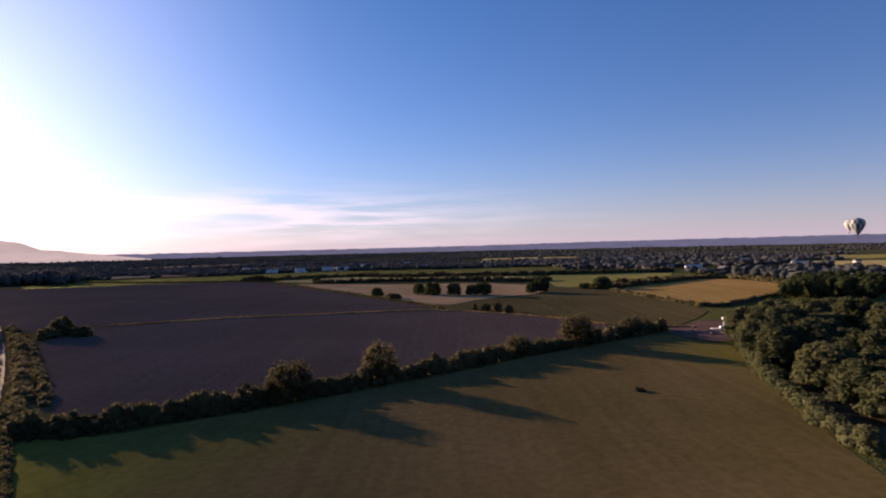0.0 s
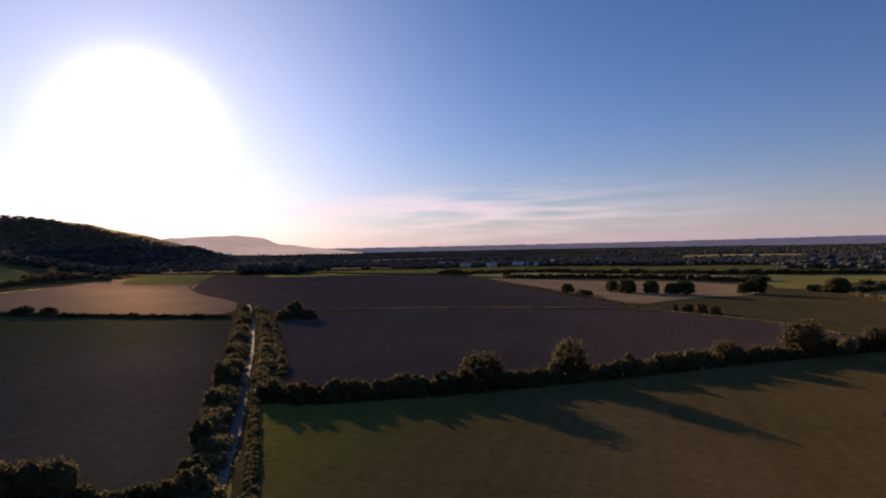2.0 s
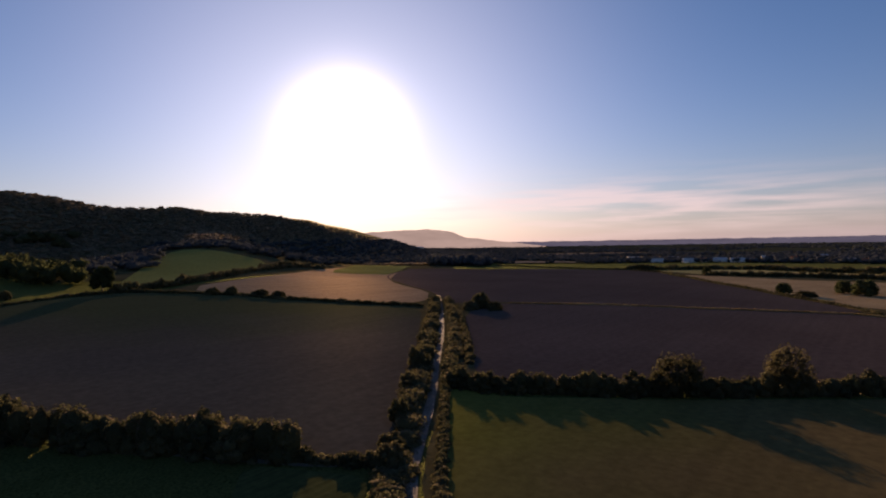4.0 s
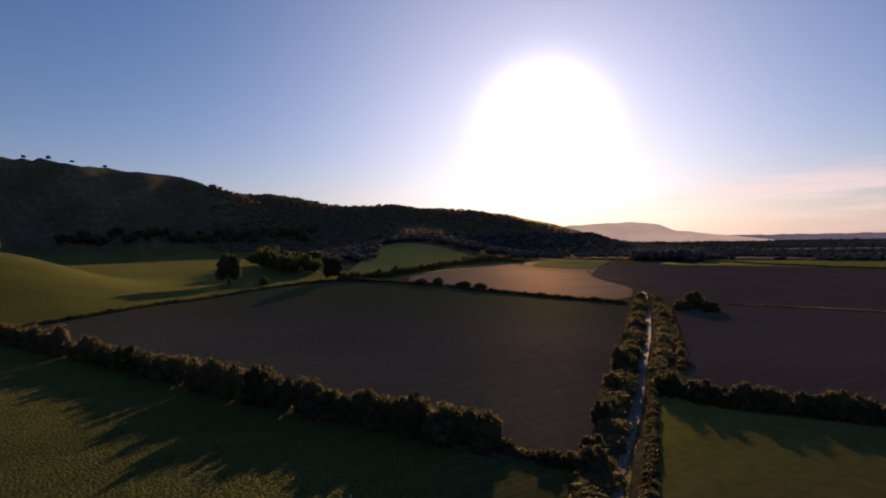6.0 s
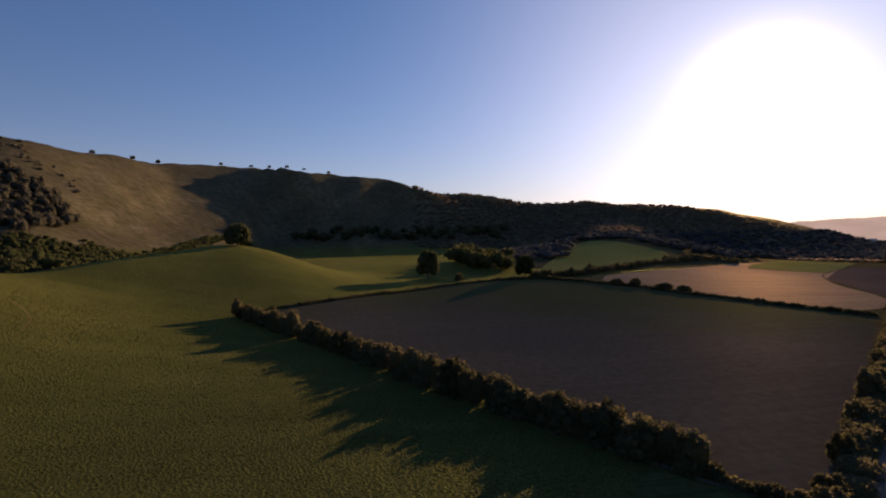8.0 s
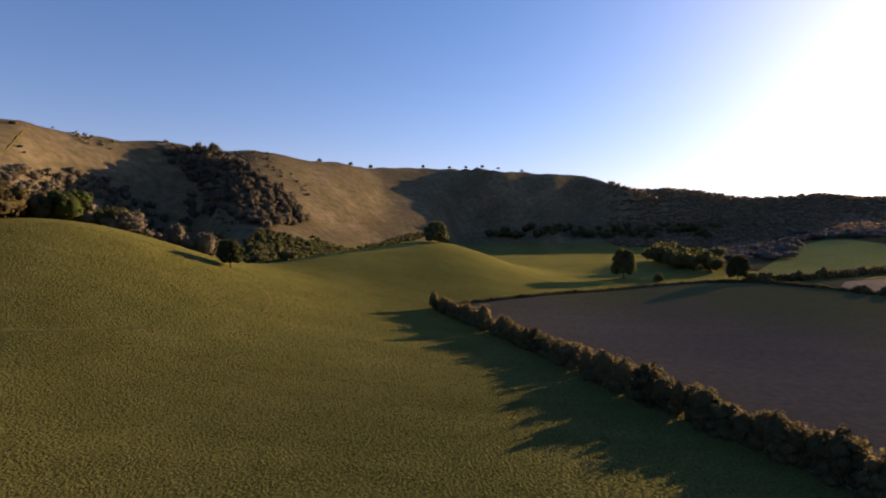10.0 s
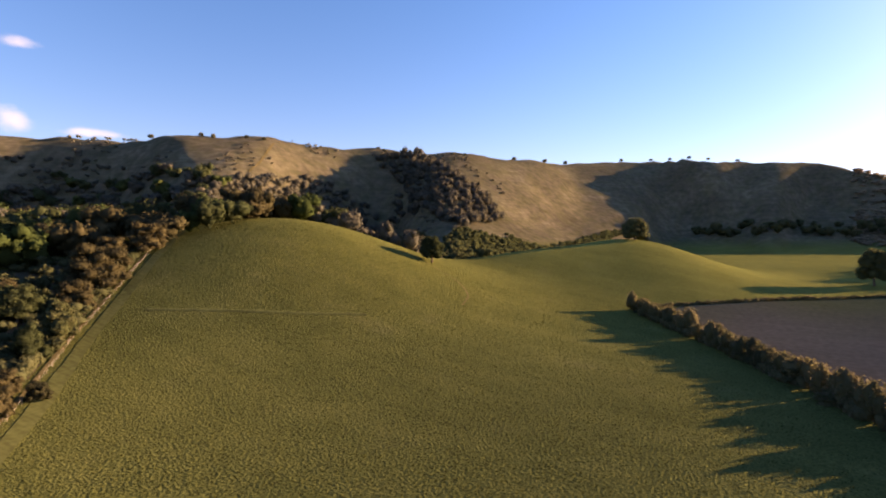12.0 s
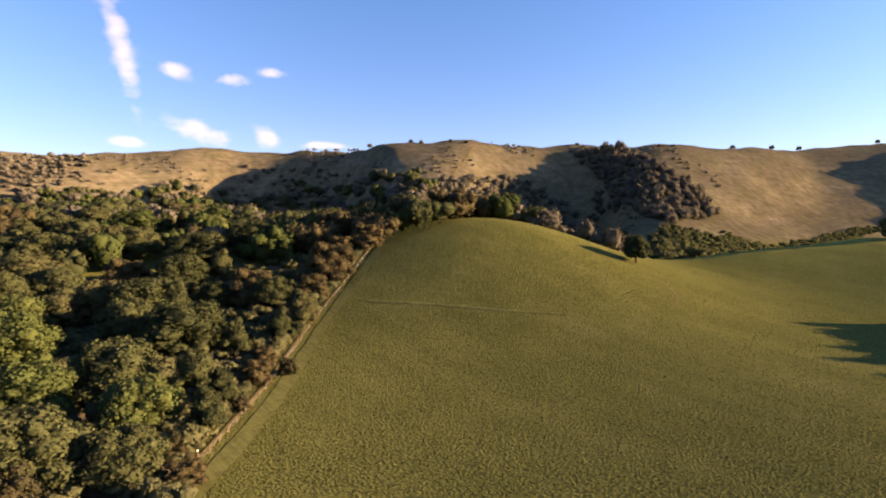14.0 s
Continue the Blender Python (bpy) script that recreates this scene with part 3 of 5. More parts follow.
hay = sheet("hay_meadow", [(-91, 117), (-76, 94), (-59, 72), (-42, 50), (-20, 30), (20, 24), (70, 60), (76, 100)] + [(80, 113), (90, 145), (110, 201), (102, 215), (96, 237), (53, 208), (28, 190), (-1, 165), (-16, 156), (-38, 140), (-60, 127), (-71, 119), (-82, 117)], HAY, "tan and olive hay meadow below the long hedge", 8, 0.1, "meadow")
spots = np.array([v.co[:2] for v in hay.data.vertices])
lushness = hay.data.attributes.new("lush", "FLOAT", "POINT")
patch_ = np.array([noise.fractal((x * 0.03, y * 0.03, 4.0), 1.0, 2.0, 3) for x, y in spots]) * 0.35
lushness.data.foreach_set("value", np.clip(np.maximum((-spots[:, 0] - 25) / 55, (spots[:, 0] - 75) / 45) + patch_, 0, 0.9).astype(np.float32))
# sheet of duller grass added to tone down the sunlit patch here
sheet("grass_corner", [(-88, 53), (-78, 58), (-66, 63), (-57, 52), (-50, 42), (-60, 38), (-76, 43)], MOWN, "low-sheen olive grass added over the lane corner to dim its sunlit gleam", 5, 0.12, "meadow")
sheet("farm_yard", [(97, 243), (102, 215), (116, 213), (137, 252), (138, 283)], EARTH, "churned reddish earth of a farm yard", 6, 0.2, "yard")
sheet("field_margins", [(-88, 122), (-20, 166), (58, 220), (100, 250), (148, 330), (138, 475), (90, 590), (-30, 665), (-240, 745), (-420, 668), (-520, 582), (-640, 722), (-515, 408), (-445, 286), (-382, 178), (-385, 143), (-360, 130), (-150, 95), (-66, 72)], MARGIN, "dry brown grass margins between the fields", 10, 0.07, "margin", 0)
ribbon("lane", LANE[:14], 2.3, ROAD, "narrow worn pale lane between hedges", 0.14, "lane", 0.06)
ribbon("lane_verge", [(x + 2.6, y + 2.2) for x, y in LANE[:13]], 2.6, VERGE, "dry grass verge beside the lane", 0.10, "verge")

ribbon("field_track", LANE[13:], 1.6, EARTH, "narrow earth track round the plough", 0.3, "track")
# brighter grass sheet stands in for the sunlight on the knoll
sheet("grass_knoll", [(-401, 148), (-469, 187), (-620, 268), (-706, 335), (-668, 355), (-604, 362), (-557, 371), (-498, 319), (-453, 258), (-401, 197), (-386, 166)], BRIGHT_GRASS, "green knoll below the wooded ridge, sunlight painted in its bright grass", 14, 0.5)

ribbon("wood_edge_path", [(98, 172), (90, 145), (84, 126), (80, 111), (78, 102)], 1.3, VERGE, "narrow tan path along the wood's edge", 0.25, "path")
ribbon("hill_path", [(-506, -515), (-471, -492), (-444, -474), (-416, -460)], 1.8, VERGE, "worn chalky path climbing the dry slope", 0.3, "path")
ribbon("field_track", [(-218, -126), (-215, -116), (-213, -109), (-208, -102), (-199, -95), (-187, -92)], 0.6, VERGE, "faint worn track curving over the meadow", 0.10, "track")
# ---- fields of the plain: bearings, distances, surface ----
PLAIN_FIELDS = [(-41, -33, 880, 1130, PALE_GRASS, "pale yellow grass field on the plain"), (-40, -34.5, 1230, 1500, BRIGHT_GRASS, "light green field on the plain"),
                (-29, -22, 1020, 1110, ROUGH_GRASS, "tan stubble strip on the plain"), (-19, -13, 1050, 1130, PALE_GRASS, "narrow pale field on the plain"),
                (-8, -1, 1170, 1290, BRIGHT_GRASS, "light green field on the plain"), (3, 12, 1060, 1150, PALE_GRASS, "narrow pale field on the plain"),
                (15, 23, 1200, 1330, ROUGH_GRASS, "tan stubble strip on the plain"), (25, 32, 1010, 1110, STUBBLE, "tan stubble field beyond the plough"),
                (-14, -4, 1450, 1700, PALE_GRASS, "narrow pale field on the plain"), (18, 30, 1550, 1800, STUBBLE, "tan stubble field far off")]


def polar(a, r):
    return (-r * math.sin(radians(a)), r * math.cos(radians(a)))


def arc(a0, a1, r, n=7):
    return [polar(a0 + (a1 - a0) * i / (n - 1), r * (1 + 0.012 * math.sin(i * 2.3 + r))) for i in range(n)]


sheet("plain", arc(-50, 41, 1000, 40) + arc(41, -50, 4880, 40), PLAIN_GRASS, "dull dark pasture of the wide plain", 110, 0.9, "plain", 0)
for a0, a1, r0, r1, stuff_, words in PLAIN_FIELDS:
    sheet("far_field", arc(a0, a1, r0) + arc(a1, a0, r1), stuff_, words, 30, 1.5, "field", 1)


def clear_of_fields(xy):
    """Leaves the fields of the plain free of trees."""
    for a0, a1, r0, r1, *_ in PLAIN_FIELDS:
        xy = xy[~inside(np.array(arc(a0, a1, r0 - 8) + arc(a1, a0, r1 + 8)), xy)]
    return xy


# ---- far distance ----
def skyline(name, table, r, material, label, rough=4.0):
    """A far hill line: bearings and rises over eye level, as a ridge with a sloping face."""
    a = np.arange(table[0][0], table[-1][0], 0.15)
    rise = np.interp(a, *zip(*table))
    g = np.array([noise.fractal((b * 0.9, r * 0.01, 3.0), 1.0, 2.0, 4) for b in a])
    top = 40 + rise * r + g * rough
    rows_ = []
    for d, z in ((-260, np.full(len(a), -4.0)), (-120, top * 0.55), (0, top), (60, top * 0.8)):
        rr = r + d
        rows_.append(np.stack((-rr * np.sin(np.radians(a)), rr * np.cos(np.radians(a)), z), -1))
    v = np.concatenate(rows_)
    k = len(a)
    i = (np.arange(3)[:, None] * k + np.arange(k - 1)[None]).ravel()
    me = raw_mesh(name, v, np.stack((i, i + 1, i + k + 1, i + k), -1), None, material, True)
    return tagged(new(name, me), label, "hills", kind="structure")


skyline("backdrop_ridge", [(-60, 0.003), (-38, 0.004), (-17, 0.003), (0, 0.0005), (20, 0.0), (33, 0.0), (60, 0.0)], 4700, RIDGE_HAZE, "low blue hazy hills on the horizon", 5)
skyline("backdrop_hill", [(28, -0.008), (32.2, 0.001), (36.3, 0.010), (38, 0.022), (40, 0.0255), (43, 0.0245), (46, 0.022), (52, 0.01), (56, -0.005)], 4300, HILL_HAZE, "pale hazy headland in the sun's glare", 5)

# ---- plants ----
def ball(level):
    bm = bmesh.new()
    bmesh.ops.create_icosphere(bm, subdivisions=level, radius=1.0)
    v = np.array([q.co[:] for q in bm.verts])
    f = np.array([[q.index for q in p.verts] for p in bm.faces])
    bm.free()
    return v, f


BALLS = {1: ball(1), 2: ball(2)}


def leaves(g, at, out, size, ragged=0.42):
    """Leaf sprays: small bent quads at the points, facing roughly outwards."""
    n = len(at)
    nrm = out + g.normal(0, ragged, (n, 3))
    nrm /= np.linalg.norm(nrm, axis=1)[:, None] + 1e-9
    t = np.cross(nrm, g.normal(0, 1, (n, 3)))
    t /= np.linalg.norm(t, axis=1)[:, None] + 1e-9
    b = np.cross(nrm, t)
    s = (size * g.uniform(0.6, 1.4, n))[:, None]
    w = s * g.uniform(0.55, 1.0, (n, 1))
    c = nrm * s * 0.25
    v = np.stack((at - t * s - c, at - b * w, at + t * s - c, at + b * w), 1).reshape(-1, 3)
    return v, np.arange(n * 4).reshape(-1, 4)


def foliage(g, lobes, count, size, level=1, shrink=0.74, lumpy=0.16, low=-0.55, reach_=1.10):
    """Leafy mass: uneven inner bodies wrapped in leaf sprays. lobes: centre x y z, radius x y z. Returns corners, quads, triangles."""
    lobes = np.asarray(lobes, float)
    bv, bf = BALLS[level]
    k = len(lobes)
    lump = 1 + g.normal(0, lumpy, (k, len(bv), 1))
    body = lobes[:, None, :3] + bv[None] * lobes[:, None, 3:] * shrink * lump
    tris = (bf[None] + (np.arange(k) * len(bv))[:, None, None]).reshape(-1, 3)
    body = body.reshape(-1, 3)
    if count:
        area = lobes[:, 3] * lobes[:, 5]
        pick = g.choice(k, count, p=area / area.sum())
        d = g.normal(0, 1, (count, 3))
        d /= np.linalg.norm(d, axis=1)[:, None]
        d[:, 2] = np.where(d[:, 2] < low, -d[:, 2], d[:, 2])
        at = lobes[pick, :3] + d * lobes[pick, 3:] * g.uniform(0.75, reach_, (count, 1))
        lv, lq = leaves(g, at, d, size)
        return np.concatenate((body, lv)), lq + len(body), tris
    return body, None, tris


def trunk_mesh(g, height, radius, limbs, spread_, name="trunk"):
    """A tapered, slightly crooked trunk with rising limbs."""
    verts, quads = [], []

    def tube(points, r0, r1, sides=7):
        base = len(verts)
        for i, p in enumerate(points):
            r = r0 + (r1 - r0) * i / (len(points) - 1)
            for s in range(sides):
                a = s * math.tau / sides
                verts.append((p[0] + r * math.cos(a), p[1] + r * math.sin(a), p[2]))
        for i in range(len(points) - 1):
            for s in range(sides):
                a, b = base + i * sides + s, base + i * sides + (s + 1) % sides
                quads.append((a, b, b + sides, a + sides))

    lean = g.normal(0, 0.04, 2) * height
    stem = [np.array((lean[0] * u * u, lean[1] * u * u, height * u - 0.3)) for u in np.linspace(0, 1, 6)]
    stem = [p + np.append(g.normal(0, radius * 0.25, 2), 0) for p in stem]
    tube(stem, radius * 1.25, radius * 0.35)
    for i in range(limbs):
        a = math.tau * (i + g.uniform(-0.3, 0.3)) / limbs
        start = stem[2 + i % 3]
        out = np.array((math.cos(a), math.sin(a), 0)) * spread_ * g.uniform(0.6, 1.0)
        rise = np.array((0, 0, height * g.uniform(0.15, 0.4)))
        tube([start, start + out * 0.4 + rise * 0.6, start + out + rise], radius * 0.45, radius * 0.1, 5)
    return raw_mesh(name, verts, quads, None, BARK, True)


def tree_kind(seed, leaf, count, size, shape="oak", label="", group="", solid=0.80, loose=1.3, lobe=(1.15, 2.1)):
    """A tree 10 m high with a crown 10 m wide, kept as a pattern for copies: trunk and crown."""
    g = np.random.default_rng(seed)
    lobes = []
    if shape == "oak":
        for i in range(30):
            a, u = i * 2.4 + g.uniform(-0.3, 0.3), (i + 0.5) / 30
            z = 2.6 + 6.3 * u
            rr = 3.5 * math.sqrt(max(0.04, 1 - ((z - 4.3) / 4.95) ** 2)) * g.uniform(0.78, 1.08)
            s = g.uniform(*lobe)
            lobes.append((rr * math.cos(a), rr * math.sin(a), z, s, s, s * 0.85))
        lobes.append((0, 0, 5.4, 3.5, 3.5, 3.2))
        base, limb = 0.34, 3.0
    elif shape == "tall":
        for i in range(14):
            a, u = i * 2.4 + g.uniform(-0.3, 0.3), (i + 0.5) / 14
            z = 2.2 + 6.8 * u
            rr = 3.3 * (1 - 0.72 * u) * g.uniform(0.55, 1.05)
            s = g.uniform(1.0, 1.9) * (1.1 - 0.35 * u)
            lobes.append((rr * math.cos(a), rr * math.sin(a), z, s, s, s))
        lobes.append((0, 0, 5.2, 2.2, 2.2, 3.4))
        base, limb = 0.26, 2.2
    else:
        for i in range(19):
            a, u = i * 2.4 + g.uniform(-0.3, 0.3), (i + 0.5) / 19
            z = 1.1 + 7.4 * u
            rr = 4.0 * math.sqrt(max(0.04, 1 - ((z - 2.6) / 6.8) ** 2)) * g.uniform(0.75, 1.0)
            s = g.uniform(1.0, 1.6)
            lobes.append((rr * math.cos(a), rr * math.sin(a), z, s, s, s))
        lobes.append((0, 0, 3.4, 3.7, 3.7, 3.9))
        lobes.append((0, 0, 6.2, 2.4, 2.4, 2.6))
        base, limb = 0.16, 2.0
    name = {"oak": "tree", "tall": "tree", "bush": "bush"}[shape]
    root = new(name)
    root.empty_display_size = 0.5
    tagged(root, label, "tree" if shape != "bush" else "bush", group)
    for n_, me in (("trunk", trunk_mesh(g, 6.0, base, 5, limb)),
                   ("crown", raw_mesh("crown", *foliage(g, lobes, count, size, 2, solid, 0.09, reach_=loose), leaf, True))):
        new(n_, me).parent = root
    return root


USED = set()


def plant(kind, x, y, height, width, turn, label="", sink=0.15, group=""):
    """A copy of a pattern tree at a place on the ground."""
    m = Matrix.Translation((x, y, float(land(x, y)) - sink)) @ Matrix.Rotation(turn, 4, "Z") @ Matrix.Diagonal((width / 10, width / 10, height / 10, 1))
    if kind.name not in USED:
        USED.add(kind.name)
        kind.matrix_basis = m
        return tagged(kind, label, group=group)
    m = m @ Matrix.Diagonal([1 / s for s in kind.scale] + [1])
    return tagged(copy_thing(kind, m), label, group=group)


def hedge(name, points, width, height, seed, label, leaf=HEDGE_LEAF, size=0.30, per_m=55, gaps=0.0, category="hedge", uneven=0.3, piece="shrub"):
    """A hedge along a line, uneven in height, made of shrubs that have grown together."""
    g = np.random.default_rng(seed)
    root = tagged(new(name), label, category)
    root.location = (points[0][0], points[0][1], float(land(*points[0])))
    p = densify(rounded(points, False, 1), width * 0.55, False)
    run = max(4, int(9 / (width * 0.55)))
    for start in range(0, len(p), run):
        lobes = []
        for i in range(start, min(start + run, len(p))):
            x, y = p[i]
            if g.random() < gaps:
                continue
            s = 1 + uneven * noise.noise((i * 0.35, seed * 3.1, 0.0)) * 1.8 + g.normal(0, uneven * 0.3)
            h = max(0.35, s) * height
            z = float(land(x, y))
            r = width * 0.5 * g.uniform(0.8, 1.25)
            lobes.append((x + g.normal(0, width * 0.1), y + g.normal(0, width * 0.1), z + h * 0.52, r, r, h * 0.50))
            lobes.append((x + g.normal(0, width * 0.12), y + g.normal(0, width * 0.12), z + h * 0.16, r * 1.05, r * 1.05, h * 0.34))
        if not lobes:
            continue
        v, q, t = foliage(g, lobes, int(len(lobes) * 0.5 * width * 0.55 * per_m), size, 1, 0.88, 0.14)
        ob = new(piece, raw_mesh(piece, v - np.array(root.location), q, t, leaf, True))
        ob.parent = root
    return root


def thicket(name, xy, height, width, seed, leaf, label, per=90, size=0.65, category="wood", vary=0.35, puffs=1, solid=0.84):
    """A far wood or scrub as one mass of many uneven crowns."""
    g = np.random.default_rng(seed)
    n = len(xy)
    h = height * g.uniform(1 - vary, 1 + vary, n)
    w = width * g.uniform(0.75, 1.25, n)
    z = land(xy[:, 0], xy[:, 1])
    main = np.column_stack((xy, z + h * 0.52, w * 0.5, w * 0.5, h * 0.52))
    main[:, 3:5] *= 0.86
    lobes = [main]
    turn = g.uniform(0, math.tau, n)
    for k in range(puffs):
        a = turn + math.tau * k / puffs + g.normal(0, 0.3, n)
        out = w * g.uniform(0.24, 0.36, n)
        r = w * g.uniform(0.17, 0.28, n)
        lobes.append(np.column_stack((xy[:, 0] + np.cos(a) * out, xy[:, 1] + np.sin(a) * out, z + h * g.uniform(0.5, 0.88, n), r, r, np.minimum(r, h * 0.3))))
    v, q, t = foliage(g, np.concatenate(lobes), n * per, size, 1, solid, 0.18, -0.95, 1.08)
    return tagged(new(name, raw_mesh(name, v, q, t, leaf, True)), label, category, kind="stuff")


OAKS = [tree_kind(11, OAK, 6500, 0.22, "oak", solid=0.74, loose=1.10), tree_kind(12, OAK, 6500, 0.22, "oak", solid=0.74, loose=1.10), tree_kind(13, LIME, 6500, 0.22, "oak", solid=0.74, loose=1.10), tree_kind(14, RUSSET, 4000, 0.20, "bush", solid=0.74, loose=1.10), tree_kind(15, OAK, 4600, 0.19, "tall", solid=0.82, loose=1.14)]
THIN_TREES = [tree_kind(31, THIN_LEAF, 3000, 0.20, "oak", solid=0.42, loose=1.35), tree_kind(32, THIN_LEAF, 2600, 0.20, "oak", solid=0.36, loose=1.4)]
CANOPY = [tree_kind(33, BROWN_OAK, 4800, 0.265, "oak", solid=0.76, loose=1.08, lobe=(1.1, 2.2)), tree_kind(34, BROWN_OAK, 4800, 0.265, "oak", solid=0.76, loose=1.08, lobe=(1.3, 2.3))]
PLAIN_TREES = [tree_kind(21, OAK, 900, 0.38, "oak"), tree_kind(23, HEDGE_LEAF, 900, 0.36, "bush")]


def tree_row(items, kinds, label, seed=0):
    g = np.random.default_rng(seed)
    for i, (x, y, h, w) in enumerate(items):
        plant(kinds[i % len(kinds)], x, y, h, w, g.uniform(0, 6.28), label, 0.15 if kinds[0] in OAKS else 0.12 * h, group=label.split(",")[0] + " group")


# trees and bushes standing in the long hedge
HEDGE_LONG = [(-91, 118), (-83, 119), (-73, 123), (-61, 130), (-50, 136), (-39, 144), (-28, 151), (-16, 161), (-1, 170), (28, 194), (54, 212), (76, 228), (99, 245)]
hedge("hedge", HEDGE_LONG, 4.2, 5.0, 31, "overgrown dark field hedge, sunlit along its top", per_m=90, uneven=0.45)
tree_row([(-39, 144, 11.3, 14.6), (53, 212, 13.7, 15.5), (28, 194, 8.3, 11.2), (81, 233, 9.1, 12.1)], THIN_TREES[:1], "round dark oak standing in the hedge", 1)
tree_row([(-17, 160, 13.7, 11.9)], THIN_TREES[1:], "tall upright tree with loose crown in the hedge", 2)
tree_row([(96, 243, 5.0, 5.6), (-61, 130, 5.8, 5.8), (-73, 123, 6.4, 6.3), (-26, 152, 4.5, 6.4), (-31, 149, 5.9, 6.3), (-48, 138, 7.2, 8.8), (-54, 134, 6.5, 6.6), (-81, 119, 6.6, 7.9), (-67, 127, 5.6, 5.4), (-7, 167, 5.1, 7.9), (13, 181, 5.8, 6.6)], PLAIN_TREES[1:], "dark hawthorn bush growing out of the hedge", 3)

# the hedge of the near ploughed field
HEDGE_NEAR = [(-251, -41), (-232, -21), (-208, -3), (-178, 13), (-140, 30), (-116, 42), (-99, 52), (-89, 56), (-84, 59)]
HEDGE_LOW = [(-84, 59), (-79, 62), (-70, 66), (-64, 69)]
hedge("hedge", HEDGE_NEAR, 5.6, 7.8, 32, "thick dark hedge between meadow and ploughed field", per_m=110, uneven=0.2)
hedge("hedge", HEDGE_LOW, 3.0, 1.5, 46, "low gappy end of the dark hedge by the lane", per_m=100, uneven=0.5)
tree_row([(-139, 30, 11.6, 10.2), (-100, 52, 9.6, 10.4), (-92, 55, 9.0, 10.5), (-107, 47, 7.4, 8.3), (-121, 39, 8.0, 10.1), (-176, 14, 8.4, 9.0), (-66, 68, 5.5, 5.9), (-69, 67, 3.6, 4.6), (-252, -38, 6.4, 8.7), (-159, 20, 4.4, 9.7), (-81, 61, 3.2, 4.2)], PLAIN_TREES[1:], "rounded bush in the thick dark hedge", 4)
hedge("hedge", [(-262, -34), (-287, -3), (-314, 23), (-343, 57), (-369, 107)], 2.0, 1.6, 33, "low clipped hedge along the ploughed field's edge", per_m=40)
hedge("hedge", [(-372, 108), (-382, 146), (-355, 179), (-330, 211), (-294, 232), (-255, 244), (-221, 256)], 2.6, 2.4, 34, "dark hedge between ploughed field and stubble", per_m=40)
hedge("hedge", [(-385, 143), (-391, 177), (-427, 232), (-488, 313), (-531, 387), (-526, 429)], 5.0, 5.0, 35, "tall dark hedgerow below the green knoll", per_m=30, size=0.5)
tree_row([(-388, 65, 21.0, 17.5), (-381, 135, 17.5, 14.1)], OAKS[:2], "spreading oak on the meadow beside the ploughed field", 5)
tree_row([(-377, 85, 6.5, 7.0), (-346, 188, 6.1, 10.1), (-343, 200, 7.3, 9.0), (-333, 215, 6.0, 14.2), (-324, 224, 6.0, 12.0), (-239, 249, 3.6, 4.7), (-529, 378, 7.9, 14.5), (-519, 359, 8.3, 16.0), (-501, 328, 7.9, 13.4), (-537, 412, 7.5, 15.0)], PLAIN_TREES[1:], "small dark bush on the field boundary", 6)

# hedges of the lane
hedge("hedge", [(-50, 50)] + [(-68, 72), (-74, 80), (-85, 94), (-99, 113), (-120, 140), (-155, 185), (-201, 244), (-240, 291)], 6.2, 3.2, 36, "shaggy sunlit hedge along the lane", per_m=90, uneven=0.5)
hedge("hedge", [(-44, 55)] + [(-55, 68), (-60, 75), (-75, 94), (-92, 116)], 2.2, 1.3, 37, "low dense hedge between lane and meadow", per_m=70, uneven=0.2)
hedge("hedge", [(-95, 121), (-116, 151), (-145, 190), (-192, 249), (-231, 295)], 5.0, 2.6, 38, "wide rough bushes beside the lane", per_m=60, uneven=0.4)
hedge("hedge", [(-103, 143), (-141, 192), (-197, 261)], 3.0, 1.8, 39, "low bramble edge of the ploughed field", per_m=50, uneven=0.5)
tree_row([(-113, 128, 8.5, 6.7), (-97, 107, 6.7, 6.3), (-82, 87, 6.4, 5.0), (-71, 73, 4.9, 5.4), (-188, 271, 11.8, 12.2), (-188, 262, 6.9, 11.3), (-175, 267, 6.6, 11.2), (-88, 118, 5.4, 7.1), (-81, 119, 5.2, 7.9), (-76, 121, 4.7, 6.7)], PLAIN_TREES[1:], "dark round tree beside the lane", 7)
hedge("hedge", [(-187, 302), (-155, 311), (-129, 323), (-51, 340), (1, 351), (67, 291), (83, 258), (117, 251)], 1.2, 0.9, 40, "low scruffy line of grass between ploughed fields", STRAW, per_m=30)
hedge("hedge", [(-498, 764), (-362, 725), (-239, 737), (-127, 550), (-37, 419), (1, 354)], 2.0, 1.8, 41, "thin dark hedge at the far edge of the plough", per_m=20, size=0.5)

# trees of the middle distance
tree_row([(-152, 661, 9.5, 10.9), (-54, 457, 8.9, 11.8), (-20, 476, 10.7, 12.3), (-8, 462, 12.8, 16.7), (10, 456, 12.2, 13.2), (24, 452, 10.2, 10.2), (33, 449, 12.4, 17.6), (75, 461, 10.4, 10.5), (84, 465, 13.8, 15.3), (140, 482, 12.8, 19.8)], PLAIN_TREES[:1], "dark round tree on the rough pasture", 8)
tree_row([(-39, 440, 5.4, 15.9), (21, 349, 5.4, 4.3), (28, 344, 5.7, 6.4), (34, 336, 6.9, 7.6), (40, 328, 6.0, 6.8), (128, 491, 6.0, 10.1), (165, 503, 9.3, 15.5), (179, 506, 7.8, 13.0), (204, 532, 8.7, 16.4), (225, 548, 6.8, 11.3), (53, 144, 1.3, 3.3)], PLAIN_TREES[1:], "dark bush on a far field edge", 9)
